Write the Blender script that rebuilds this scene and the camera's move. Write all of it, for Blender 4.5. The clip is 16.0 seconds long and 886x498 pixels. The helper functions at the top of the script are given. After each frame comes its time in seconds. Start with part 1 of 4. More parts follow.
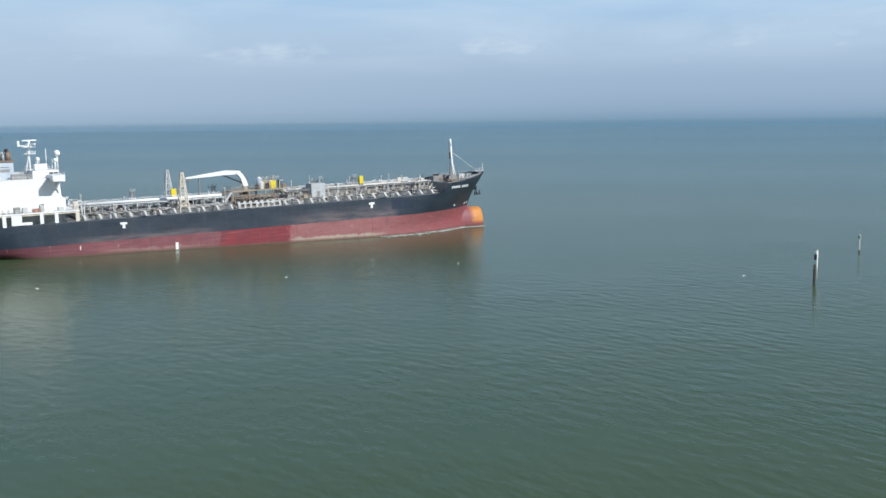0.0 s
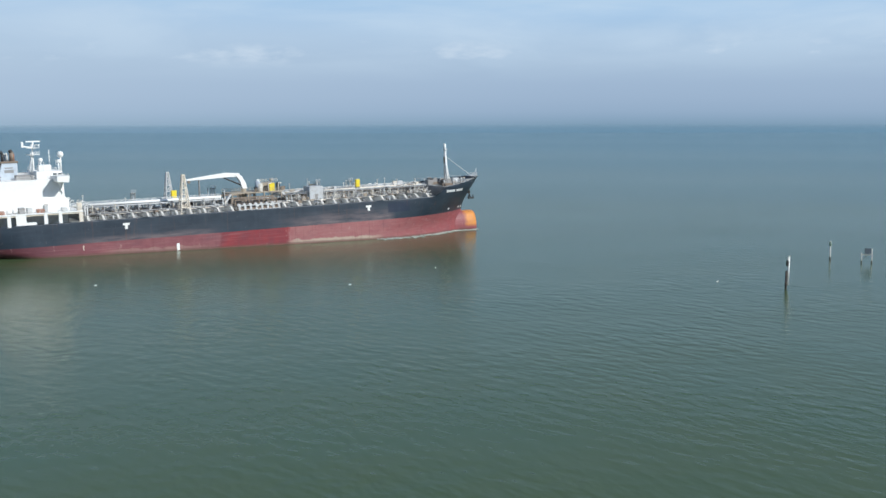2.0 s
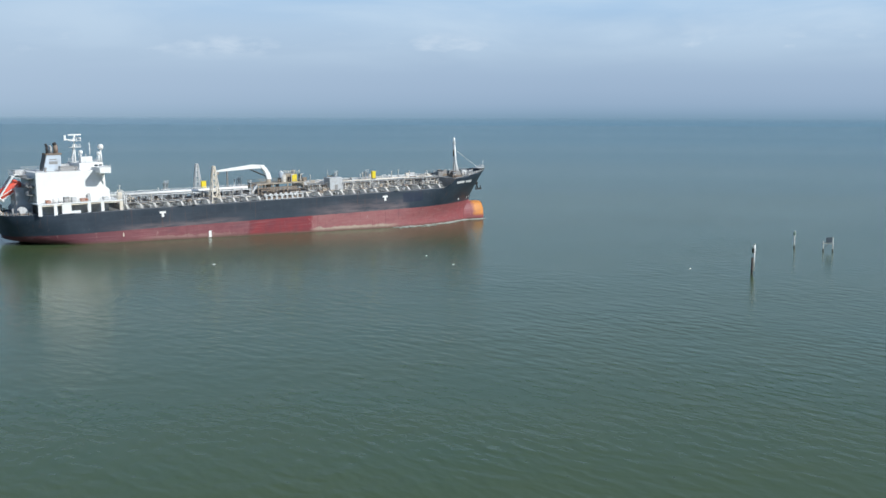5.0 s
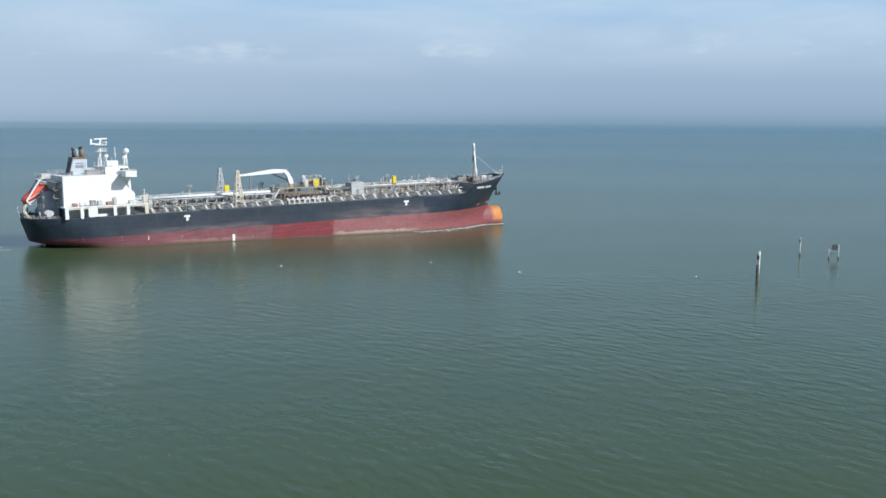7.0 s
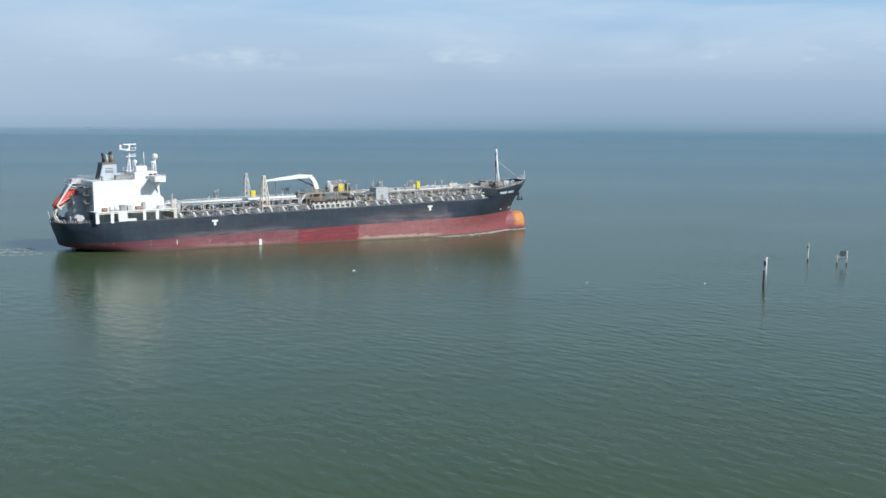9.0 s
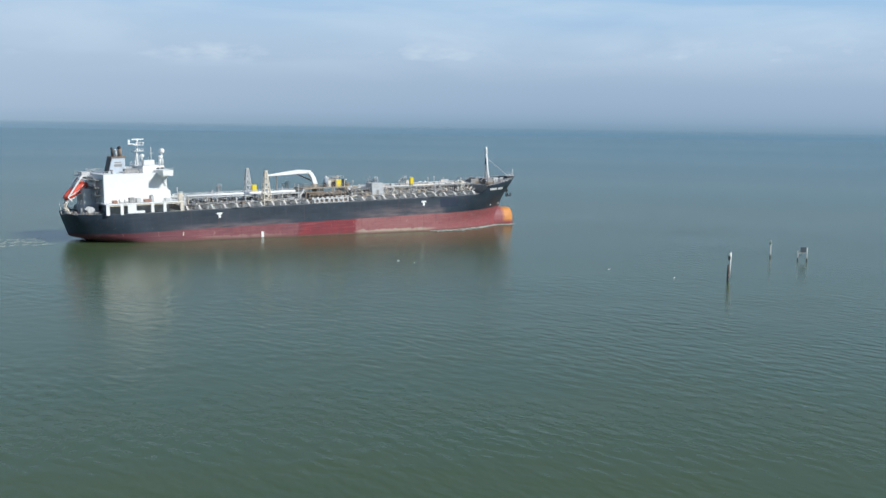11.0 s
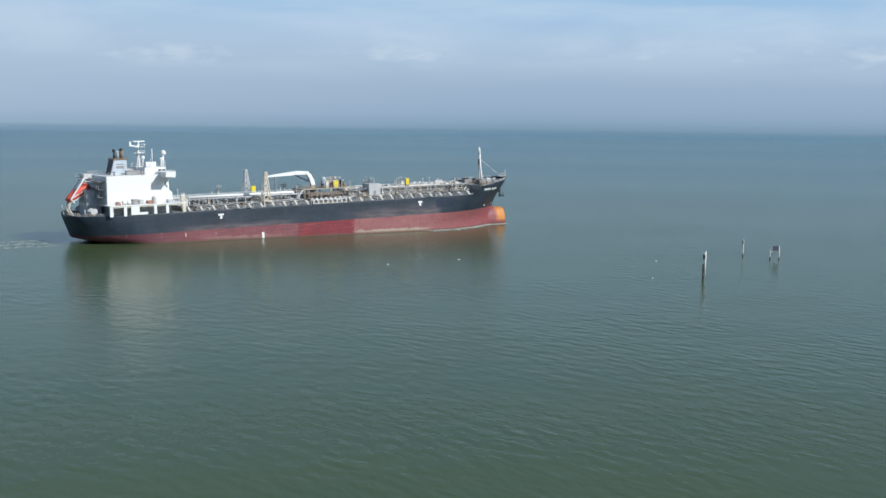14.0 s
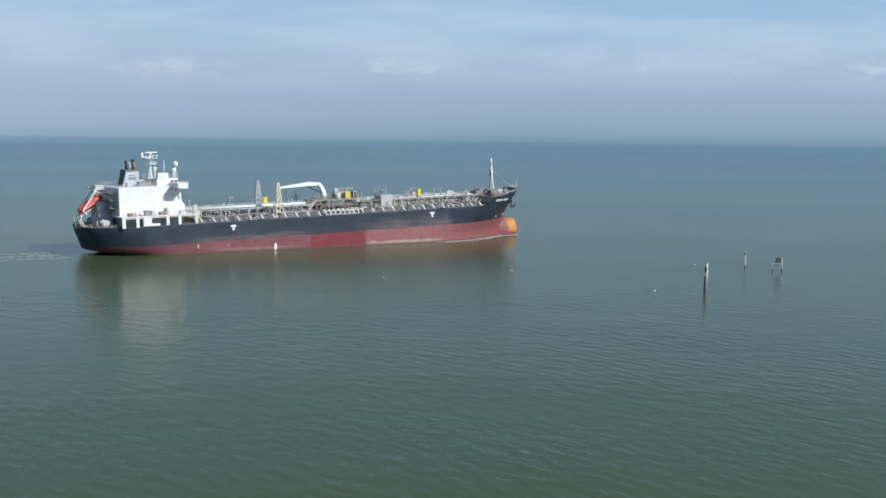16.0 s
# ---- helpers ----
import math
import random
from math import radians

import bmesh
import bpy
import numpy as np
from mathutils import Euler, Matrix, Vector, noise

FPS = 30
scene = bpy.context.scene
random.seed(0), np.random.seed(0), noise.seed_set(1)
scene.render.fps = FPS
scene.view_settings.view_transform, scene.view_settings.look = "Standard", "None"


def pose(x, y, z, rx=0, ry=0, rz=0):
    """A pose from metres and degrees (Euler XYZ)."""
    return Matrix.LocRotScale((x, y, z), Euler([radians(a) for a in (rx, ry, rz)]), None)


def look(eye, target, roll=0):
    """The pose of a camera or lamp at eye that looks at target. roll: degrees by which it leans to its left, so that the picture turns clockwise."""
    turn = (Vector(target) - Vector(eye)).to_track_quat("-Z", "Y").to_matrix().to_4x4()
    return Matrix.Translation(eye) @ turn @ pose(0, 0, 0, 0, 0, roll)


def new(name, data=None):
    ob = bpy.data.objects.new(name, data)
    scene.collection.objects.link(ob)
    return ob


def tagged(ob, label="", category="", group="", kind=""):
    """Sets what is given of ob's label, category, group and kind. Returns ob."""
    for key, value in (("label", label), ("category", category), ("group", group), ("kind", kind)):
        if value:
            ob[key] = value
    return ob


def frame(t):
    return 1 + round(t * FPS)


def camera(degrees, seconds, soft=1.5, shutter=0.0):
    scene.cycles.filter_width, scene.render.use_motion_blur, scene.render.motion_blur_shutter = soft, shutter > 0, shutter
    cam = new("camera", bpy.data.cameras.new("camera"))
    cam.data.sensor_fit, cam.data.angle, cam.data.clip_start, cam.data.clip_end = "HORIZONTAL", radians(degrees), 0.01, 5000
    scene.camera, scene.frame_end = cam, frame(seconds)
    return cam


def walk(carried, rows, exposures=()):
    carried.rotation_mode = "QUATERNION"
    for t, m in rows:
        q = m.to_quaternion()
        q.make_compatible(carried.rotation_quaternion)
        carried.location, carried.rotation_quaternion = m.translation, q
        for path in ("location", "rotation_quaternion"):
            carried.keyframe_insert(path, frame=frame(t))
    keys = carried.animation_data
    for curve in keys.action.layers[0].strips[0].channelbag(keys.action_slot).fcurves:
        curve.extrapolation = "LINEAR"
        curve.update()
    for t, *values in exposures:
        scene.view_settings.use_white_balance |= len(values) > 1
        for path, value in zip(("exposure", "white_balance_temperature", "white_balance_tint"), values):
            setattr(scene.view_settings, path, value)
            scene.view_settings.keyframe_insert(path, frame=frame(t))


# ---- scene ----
# the camera stands high above the shore; its way stands in for the small changes of the view's width
cam = camera(42.81, 16.0, soft=1.5)
PATH = [
    (0.0, 14.51, 15.45, 38.17, 29.164, 6.504, -0.563),
    (0.5, 13.43, 14.01, 38.30, 29.564, 6.469, -0.418),
    (1.0, 11.98, 13.85, 38.82, 30.070, 6.484, -0.182),
    (1.5, 11.36, 13.30, 38.61, 30.372, 6.386, -0.070),
    (2.0, 11.90, 13.09, 38.58, 30.471, 6.313, -0.024),
    (2.5, 12.45, 13.94, 38.68, 30.592, 6.265, -0.038),
    (3.0, 7.32, 9.98, 38.89, 31.277, 6.420, 0.018),
    (3.5, 3.65, 5.01, 39.46, 31.461, 6.636, 0.064),
    (4.0, 0.04, 0.82, 39.59, 31.651, 6.722, 0.112),
    (6.5, -1.99, -2.88, 39.62, 31.507, 6.533, 0.346),
    (7.0, -0.48, -1.62, 39.52, 31.367, 6.406, 0.396),
    (7.5, 1.25, -0.39, 39.04, 31.185, 6.231, 0.391),
    (8.0, 2.56, 1.12, 38.93, 31.054, 6.109, 0.412),
    (8.5, 4.03, 2.38, 38.88, 30.885, 6.010, 0.379),
    (9.0, 0.86, -2.19, 39.38, 30.783, 6.105, 0.397),
    (11.5, -10.34, -12.35, 39.68, 32.972, 6.256, 1.019),
    (12.0, -11.78, -12.72, 39.46, 33.441, 6.303, 0.974),
    (12.5, -12.17, -12.78, 39.59, 33.655, 6.286, 0.993),
    (13.0, -12.27, -12.23, 39.44, 33.863, 6.232, 0.921),
    (13.5, -11.78, -11.84, 39.71, 33.968, 6.212, 0.865),
    (14.0, -11.13, -10.53, 39.71, 34.088, 6.162, 0.813),
    (14.5, -9.51, -8.74, 39.56, 34.080, 6.103, 0.647),
    (15.0, -8.69, -8.06, 39.34, 34.116, 6.026, 0.642),
    (15.5, -7.61, -6.97, 39.28, 34.089, 5.933, 0.679),
    (16.0, -6.80, -6.10, 39.05, 34.064, 5.542, 0.730),
]
walk(cam, [(t, pose(x, y, z, 90 - tilt, 0, -pan) @ pose(0, 0, 0, 0, 0, roll)) for t, x, y, z, pan, tilt, roll in PATH], [(0.0, 0.03, 6200, 7.0), (9.0, 0.02, 6200, 7.0), (11.5, 0.0, 6200, 7.0), (12.0, 0.05, 6200, 7.0), (12.5, -0.03, 6200, 7.0), (15.0, -0.04, 6200, 7.0), (16.0, -0.10, 6200, 7.0)])


# ---- world and sun ----
SUN_TOWARDS = Vector((0.42, -0.70, 0.58)).normalized()


def make_world():
    world = bpy.data.worlds.new("hazy_sky")
    scene.world = world
    world.use_nodes = True
    nt = world.node_tree
    nt.nodes.clear()
    N, L = nt.nodes.new, nt.links.new
    out = N("ShaderNodeOutputWorld")
    coord = N("ShaderNodeTexCoord")
    sep = N("ShaderNodeSeparateXYZ")
    L(coord.outputs["Generated"], sep.inputs[0])
    # clear sky above the haze
    sky = N("ShaderNodeTexSky")
    sky.sky_type, sky.sun_disc = "NISHITA", False
    sky.sun_elevation = math.asin(SUN_TOWARDS.z)
    sky.sun_rotation = math.atan2(SUN_TOWARDS.x, SUN_TOWARDS.y)
    sky.dust_density, sky.ozone_density = 0.5, 3.0
    clear = N("ShaderNodeBackground")
    clear.inputs["Strength"].default_value = 0.10
    L(sky.outputs[0], clear.inputs["Color"])
    # haze and thin cloud low over the water
    ramp = N("ShaderNodeValToRGB")
    el = ramp.color_ramp.elements
    # (height of the line of sight, colour); below the horizon lies the farthest water
    stops = [(-0.0100, (0.148, 0.258, 0.346)), (-0.0040, (0.190, 0.298, 0.398)), (0.004, (0.258, 0.364, 0.488)), (0.010, (0.305, 0.406, 0.540)), (0.022, (0.342, 0.441, 0.580)),
             (0.036, (0.365, 0.466, 0.608)), (0.052, (0.400, 0.508, 0.648)), (0.075, (0.435, 0.560, 0.715)), (0.11, (0.380, 0.565, 0.79))]
    while len(el) < len(stops):
        el.new(0.5)
    for e, (at, c) in zip(el, stops):
        e.position, e.color = at + 0.02, (*c, 1)
    lift = N("ShaderNodeMath")
    lift.operation, lift.inputs[1].default_value = "ADD", 0.02
    L(sep.outputs["Z"], lift.inputs[0])
    L(lift.outputs[0], ramp.inputs["Fac"])
    # cloud: streaks stretched along the horizon
    mapping = N("ShaderNodeMapping")
    mapping.inputs["Scale"].default_value = (3.2, 3.2, 17.0)
    mapping.inputs["Location"].default_value = (0.35, 0.1, 0.0)
    L(coord.outputs["Generated"], mapping.inputs["Vector"])
    cloud = N("ShaderNodeTexNoise")
    cloud.inputs["Scale"].default_value, cloud.inputs["Detail"].default_value = 1.6, 7.0
    cloud.inputs["Roughness"].default_value, cloud.inputs["Distortion"].default_value = 0.52, 0.5
    L(mapping.outputs[0], cloud.inputs["Vector"])
    amount = N("ShaderNodeMapRange")
    amount.inputs["From Min"].default_value, amount.inputs["From Max"].default_value = 0.40, 0.62
    L(cloud.outputs["Fac"], amount.inputs["Value"])
    high = N("ShaderNodeMapRange")
    high.inputs["From Min"].default_value, high.inputs["From Max"].default_value = 0.035, 0.08
    L(sep.outputs["Z"], high.inputs["Value"])
    both = N("ShaderNodeMath")
    both.operation = "MULTIPLY"
    L(amount.outputs[0], both.inputs[0])
    L(high.outputs[0], both.inputs[1])
    scaled = N("ShaderNodeMath")
    scaled.operation = "MULTIPLY"
    scaled.inputs[1].default_value = 0.55
    L(both.outputs[0], scaled.inputs[0])
    mix = N("ShaderNodeMix")
    mix.data_type = "RGBA"
    L(scaled.outputs[0], mix.inputs["Factor"])
    L(ramp.outputs["Color"], mix.inputs["A"])
    mix.inputs["B"].default_value = (0.58, 0.69, 0.81, 1)
    # small puffs along the top of the haze
    near = N("ShaderNodeMapping")
    near.inputs["Scale"].default_value = (7.0, 7.0, 20.0)
    L(coord.outputs["Generated"], near.inputs["Vector"])
    puff = N("ShaderNodeTexNoise")
    puff.inputs["Scale"].default_value, puff.inputs["Detail"].default_value, puff.inputs["Roughness"].default_value = 1.9, 6.0, 0.58
    L(near.outputs[0], puff.inputs["Vector"])
    puffs = N("ShaderNodeMapRange")
    puffs.inputs["From Min"].default_value, puffs.inputs["From Max"].default_value = 0.54, 0.68
    L(puff.outputs["Fac"], puffs.inputs["Value"])
    band = N("ShaderNodeValToRGB")
    band.color_ramp.interpolation = "EASE"
    rows = band.color_ramp.elements
    rows.new(0.05)
    for e, (at, v) in zip(rows, ((0.046, 0.0), (0.060, 0.85), (0.078, 0.1))):
        e.position, e.color = at, (v, v, v, 1)
    L(sep.outputs["Z"], band.inputs["Fac"])
    here = N("ShaderNodeMath")
    here.operation = "MULTIPLY"
    L(puffs.outputs[0], here.inputs[0])
    L(band.outputs["Color"], here.inputs[1])
    dotted = N("ShaderNodeMix")
    dotted.data_type = "RGBA"
    L(here.outputs[0], dotted.inputs["Factor"])
    L(mix.outputs["Result"], dotted.inputs["A"])
    dotted.inputs["B"].default_value = (0.62, 0.70, 0.80, 1)
    # thicker, paler haze to the west
    west = N("ShaderNodeMapRange")
    west.inputs["From Min"].default_value, west.inputs["From Max"].default_value = 0.62, 0.12
    west.inputs["To Max"].default_value = 0.40
    L(sep.outputs["X"], west.inputs["Value"])
    pale = N("ShaderNodeMix")
    pale.data_type = "RGBA"
    L(west.outputs[0], pale.inputs["Factor"])
    L(dotted.outputs["Result"], pale.inputs["A"])
    pale.inputs["B"].default_value = (0.52, 0.62, 0.74, 1)
    haze = N("ShaderNodeBackground")
    L(pale.outputs["Result"], haze.inputs["Color"])
    # the haze thins out upwards
    thin = N("ShaderNodeMapRange")
    thin.inputs["From Min"].default_value, thin.inputs["From Max"].default_value = 0.095, 0.22
    L(sep.outputs["Z"], thin.inputs["Value"])
    shader = N("ShaderNodeMixShader")
    L(thin.outputs[0], shader.inputs["Fac"])
    L(haze.outputs[0], shader.inputs[1])
    L(clear.outputs[0], shader.inputs[2])
    L(shader.outputs[0], out.inputs["Surface"])
    lamp = bpy.data.lights.new("sun", "SUN")
    lamp.energy, lamp.angle, lamp.color = 4.6, radians(0.6), (1.0, 0.97, 0.92)
    sun = new("sun", lamp)
    sun.matrix_world = look(SUN_TOWARDS * 300, (0, 0, 0))


make_world()


# ---- materials ----
class Mat:
    """A node material under construction."""

    def __init__(self, name, rough=0.6, metal=0.0, spec=0.5):
        self.m = bpy.data.materials.new(name)
        self.m.use_nodes = True
        self.nt = self.m.node_tree
        self.b = self.nt.nodes["Principled BSDF"]
        self.b.inputs["Roughness"].default_value = rough
        self.b.inputs["Metallic"].default_value = metal
        self.b.inputs["Specular IOR Level"].default_value = spec
        self.coord = self.node("ShaderNodeTexCoord").outputs["Object"]

    def node(self, kind):
        return self.nt.nodes.new(kind)

    def link(self, a, b):
        self.nt.links.new(a, b)

    def noise(self, scale, stretch=(1, 1, 1), detail=4.0, rough=0.55, shift=(0, 0, 0)):
        mp = self.node("ShaderNodeMapping")
        mp.inputs["Scale"].default_value = stretch
        mp.inputs["Location"].default_value = shift
        self.link(self.coord, mp.inputs["Vector"])
        n = self.node("ShaderNodeTexNoise")
        n.inputs["Scale"].default_value, n.inputs["Detail"].default_value = scale, detail
        n.inputs["Roughness"].default_value = rough
        self.link(mp.outputs[0], n.inputs["Vector"])
        return n.outputs["Fac"]

    def band(self, value, lo, hi, to0=0.0, to1=1.0):
        r = self.node("ShaderNodeMapRange")
        for k, v in zip(("From Min", "From Max", "To Min", "To Max"), (lo, hi, to0, to1)):
            r.inputs[k].default_value = v
        self.link(value, r.inputs["Value"])
        return r.outputs[0]

    def calc(self, op, a, b):
        n = self.node("ShaderNodeMath")
        n.operation = op
        for i, v in enumerate((a, b)):
            if isinstance(v, (int, float)):
                n.inputs[i].default_value = v
            else:
                self.link(v, n.inputs[i])
        return n.outputs[0]

    def axis(self, k):
        s = self.node("ShaderNodeSeparateXYZ")
        self.link(self.coord, s.inputs[0])
        return s.outputs[k]

    def mix(self, fac, a, b):
        n = self.node("ShaderNodeMix")
        n.data_type = "RGBA"
        for key, v in (("Factor", fac), ("A", a), ("B", b)):
            if isinstance(v, (int, float)):
                n.inputs[key].default_value = v
            elif isinstance(v, tuple):
                n.inputs[key].default_value = (*v, 1)
            else:
                self.link(v, n.inputs[key])
        return n.outputs["Result"]

    def color(self, c):
        if isinstance(c, tuple):
            self.b.inputs["Base Color"].default_value = (*c, 1)
        else:
            self.link(c, self.b.inputs["Base Color"])
        return self

    def bump(self, height, strength=0.4, distance=0.05):
        n = self.node("ShaderNodeBump")
        n.inputs["Strength"].default_value, n.inputs["Distance"].default_value = strength, distance
        self.link(height, n.inputs["Height"])
        self.link(n.outputs[0], self.b.inputs["Normal"])
        return self


def worn_paint(name, base, wear, amount=0.35, scale=0.8, rough=0.55, metal=0.0):
    """Paint with broad blotches, fine grain and vertical run-off streaks."""
    k = Mat(name, rough, metal)
    blot = k.band(k.noise(scale, detail=5), 0.45, 0.75)
    run = k.band(k.noise(2.2, (1, 1, 0.12), 3), 0.5, 0.8)
    fac = k.calc("MULTIPLY", k.calc("MAXIMUM", blot, run), amount)
    k.color(k.mix(fac, base, wear))
    k.bump(k.noise(9, detail=3), 0.15, 0.01)
    return k.m


RUST = (0.21, 0.085, 0.035)


def hull_black():
    k = Mat("black_topside_paint", 0.5, 0.0, 0.45)
    x, z = k.axis("X"), k.axis("Z")
    # black lifted towards blue: the air's haze is put into the base colour
    base = k.mix(k.band(k.noise(0.12, (1, 1, 2), 5), 0.35, 0.7), (0.016, 0.027, 0.042), (0.032, 0.046, 0.065))
    # scuffed band above the paint line, from fenders and tugs
    low = k.band(z, 3.4, 7.2, 1.0, 0.0)
    part_x = k.calc("MULTIPLY", k.band(x, 94, 112), k.band(x, 140.5, 137.5))
    aft_x = k.calc("MULTIPLY", k.calc("MULTIPLY", k.band(x, 28, 40), k.band(x, 80, 72)), k.band(z, 3.0, 4.6, 1.0, 0.2))
    scuff = k.calc("MULTIPLY", k.calc("MAXIMUM", part_x, k.calc("MULTIPLY", aft_x, 0.85)), low)
    scuff = k.calc("MULTIPLY", scuff, k.band(k.noise(0.5, (0.22, 1, 1.5), 6, 0.6), 0.30, 0.60))
    base = k.mix(k.calc("MULTIPLY", scuff, 0.95), base, (0.16, 0.128, 0.135))
    # one plate repainted in a bluer black
    fresh = k.calc("MULTIPLY", k.calc("MULTIPLY", k.band(x, 137.2, 137.8), k.band(x, 146.2, 145.6)), k.calc("MULTIPLY", k.band(z, 4.6, 4.9), k.band(z, 8.2, 8.0)))
    base = k.mix(k.calc("MULTIPLY", fresh, 0.8), base, (0.010, 0.020, 0.045))
    chips = k.band(k.noise(1.3, (1, 1, 0.5), 7, 0.65), 0.63, 0.74)
    base = k.mix(k.calc("MULTIPLY", chips, 0.5), base, (0.20, 0.19, 0.19))
    runs = k.band(k.noise(1.1, (1, 1, 0.06), 4), 0.6, 0.78)
    base = k.mix(k.calc("MULTIPLY", runs, 0.35), base, RUST)
    salt = k.band(k.noise(0.7, (1, 1, 0.09), 5, 0.6, (31, 0, 0)), 0.56, 0.78)
    base = k.mix(k.calc("MULTIPLY", salt, 0.18), base, (0.08, 0.10, 0.12))
    rub = k.band(k.noise(0.9, (0.07, 1, 2.0), 5, 0.6), 0.58, 0.74)
    base = k.mix(k.calc("MULTIPLY", rub, 0.18), base, (0.13, 0.13, 0.15))
    k.color(base)
    k.bump(k.noise(0.5, (1, 1, 0.4), 3), 0.25, 0.06)
    return k.m


def hull_red():
    k = Mat("red_bottom_paint", 0.6)
    x, z = k.axis("X"), k.axis("Z")
    red = k.mix(k.band(k.noise(0.25, (1, 1, 1), 6), 0.35, 0.7), (0.23, 0.024, 0.030), (0.15, 0.024, 0.036))
    faded = k.mix(k.noise(0.4, (1, 1, 2.2), 6, 0.6), (0.25, 0.065, 0.075), (0.34, 0.17, 0.16))
    aft = k.mix(k.noise(0.4, (1, 1, 2.2), 6, 0.6), (0.13, 0.028, 0.042), (0.27, 0.115, 0.12))
    ragged = k.calc("ADD", x, k.calc("MULTIPLY", k.noise(0.35, detail=5), 2.6))
    mid = k.calc("MULTIPLY", k.band(ragged, 101.8, 102.8), k.band(x, 176, 128, 0.35, 1.0))
    base = k.mix(k.calc("MULTIPLY", mid, 0.9), red, faded)
    stern = k.band(ragged, 79.9, 79.1)
    base = k.mix(k.calc("MULTIPLY", stern, 0.85), base, aft)
    # the red gets darker towards the stern
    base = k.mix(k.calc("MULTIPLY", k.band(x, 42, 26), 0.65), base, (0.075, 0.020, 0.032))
    # near-black above a ragged edge that runs lower towards the stern
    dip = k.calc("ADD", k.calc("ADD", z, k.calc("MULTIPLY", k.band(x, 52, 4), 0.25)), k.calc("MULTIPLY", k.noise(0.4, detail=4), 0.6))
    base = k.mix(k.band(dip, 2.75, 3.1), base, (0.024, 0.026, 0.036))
    # dried growth at the water's edge: the line runs level with the sea, so it slants on the trimmed hull
    height = k.calc("ADD", k.calc("ADD", z, 0.2), k.calc("MULTIPLY", x, 0.02845))
    edge = k.calc("ADD", height, k.calc("MULTIPLY", k.noise(0.30, (1, 1, 1), 5), -2.3))
    growth = k.calc("MULTIPLY", k.band(edge, 0.35, 0.0), k.band(height, 0.15, 0.4))
    zone = k.calc("MAXIMUM", k.calc("MULTIPLY", k.band(x, 100, 104), k.band(x, 136, 130)), k.calc("MULTIPLY", k.band(x, 40, 48), k.calc("MULTIPLY", k.band(x, 78, 66), 0.3)))
    base = k.mix(k.calc("MULTIPLY", k.calc("MULTIPLY", growth, zone), 0.9), base, (0.40, 0.32, 0.25))
    wet = k.band(k.calc("ADD", height, k.calc("MULTIPLY", k.noise(0.5, detail=4), -0.8)), 0.35, 0.05)
    base = k.mix(k.calc("MULTIPLY", wet, 0.6), base, (0.10, 0.06, 0.04))
    # orange primer on the bulb
    bulb = k.calc("MULTIPLY", k.band(k.calc("ADD", x, k.calc("MULTIPLY", k.noise(0.7), 2.0)), 176.6, 178.4), k.band(z, -4.2, -3.0))
    base = k.mix(bulb, base, k.mix(k.noise(0.6, detail=5), (0.50, 0.16, 0.025), (0.62, 0.27, 0.045)))
    rub = k.band(k.noise(0.8, (0.10, 1, 2.4), 5, 0.6), 0.52, 0.72)
    base = k.mix(k.calc("MULTIPLY", rub, 0.32), base, (0.33, 0.18, 0.18))
    runs = k.band(k.noise(1.4, (1, 1, 0.05), 4), 0.58, 0.76)
    base = k.mix(k.calc("MULTIPLY", runs, 0.5), base, (0.11, 0.035, 0.035))
    pale = k.band(k.noise(0.9, (1, 1, 0.3), 7, 0.66), 0.62, 0.74)
    base = k.mix(k.calc("MULTIPLY", pale, 0.55), base, (0.44, 0.30, 0.27))
    smear = k.calc("MULTIPLY", k.band(k.noise(0.22, (0.5, 1, 1.4), 6, 0.62, (11, 0, 4)), 0.54, 0.70), k.band(z, -3.0, 1.5))
    base = k.mix(k.calc("MULTIPLY", smear, 0.45), base, (0.10, 0.055, 0.070))
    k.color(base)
    k.bump(k.noise(0.6, (1, 1, 0.4), 3), 0.2, 0.05)
    return k.m


def sea_water():
    k = Mat("sea_water", 0.21, 0.0, 0.25)
    k.b.inputs["IOR"].default_value = 1.33
    big = k.band(k.noise(0.006, (1, 2.2, 1), 4), 0.3, 0.7)
    fine = k.band(k.noise(0.05, (1, 1, 1), 4), 0.3, 0.7)
    tone = k.mix(big, (0.053, 0.090, 0.047), (0.063, 0.091, 0.039))
    k.color(k.mix(k.calc("MULTIPLY", fine, 0.35), tone, (0.074, 0.090, 0.028)))
    # short-crested wind waves: two trains that cross, and ripples on their backs
    flat = k.coord

    def train(degrees, scale, crest, detail, shift):
        turn = k.node("ShaderNodeMapping")
        turn.inputs["Rotation"].default_value = (0, 0, radians(degrees))
        k.link(flat, turn.inputs["Vector"])
        k.coord = turn.outputs[0]
        return k.noise(scale, (1, crest, 1), detail, 0.5, shift)

    first = train(-10, 0.46, 0.42, 0.8, (0, 0, 0))
    second = train(12, 0.62, 0.5, 1.0, (7, 3, 0))
    ripple = train(-25, 1.3, 0.7, 1.0, (3, 9, 0))
    gust = k.band(k.noise(0.02, (1, 1, 1), 3, 0.5, (5, 2, 0)), 0.3, 0.7, 0.35, 1.35)
    h = k.calc("ADD", k.calc("ADD", k.calc("MULTIPLY", first, 0.9), k.calc("MULTIPLY", second, 0.65)), k.calc("MULTIPLY", ripple, 0.14))
    k.bump(k.calc("MULTIPLY", h, gust), 1.0, 0.13)
    return k.m


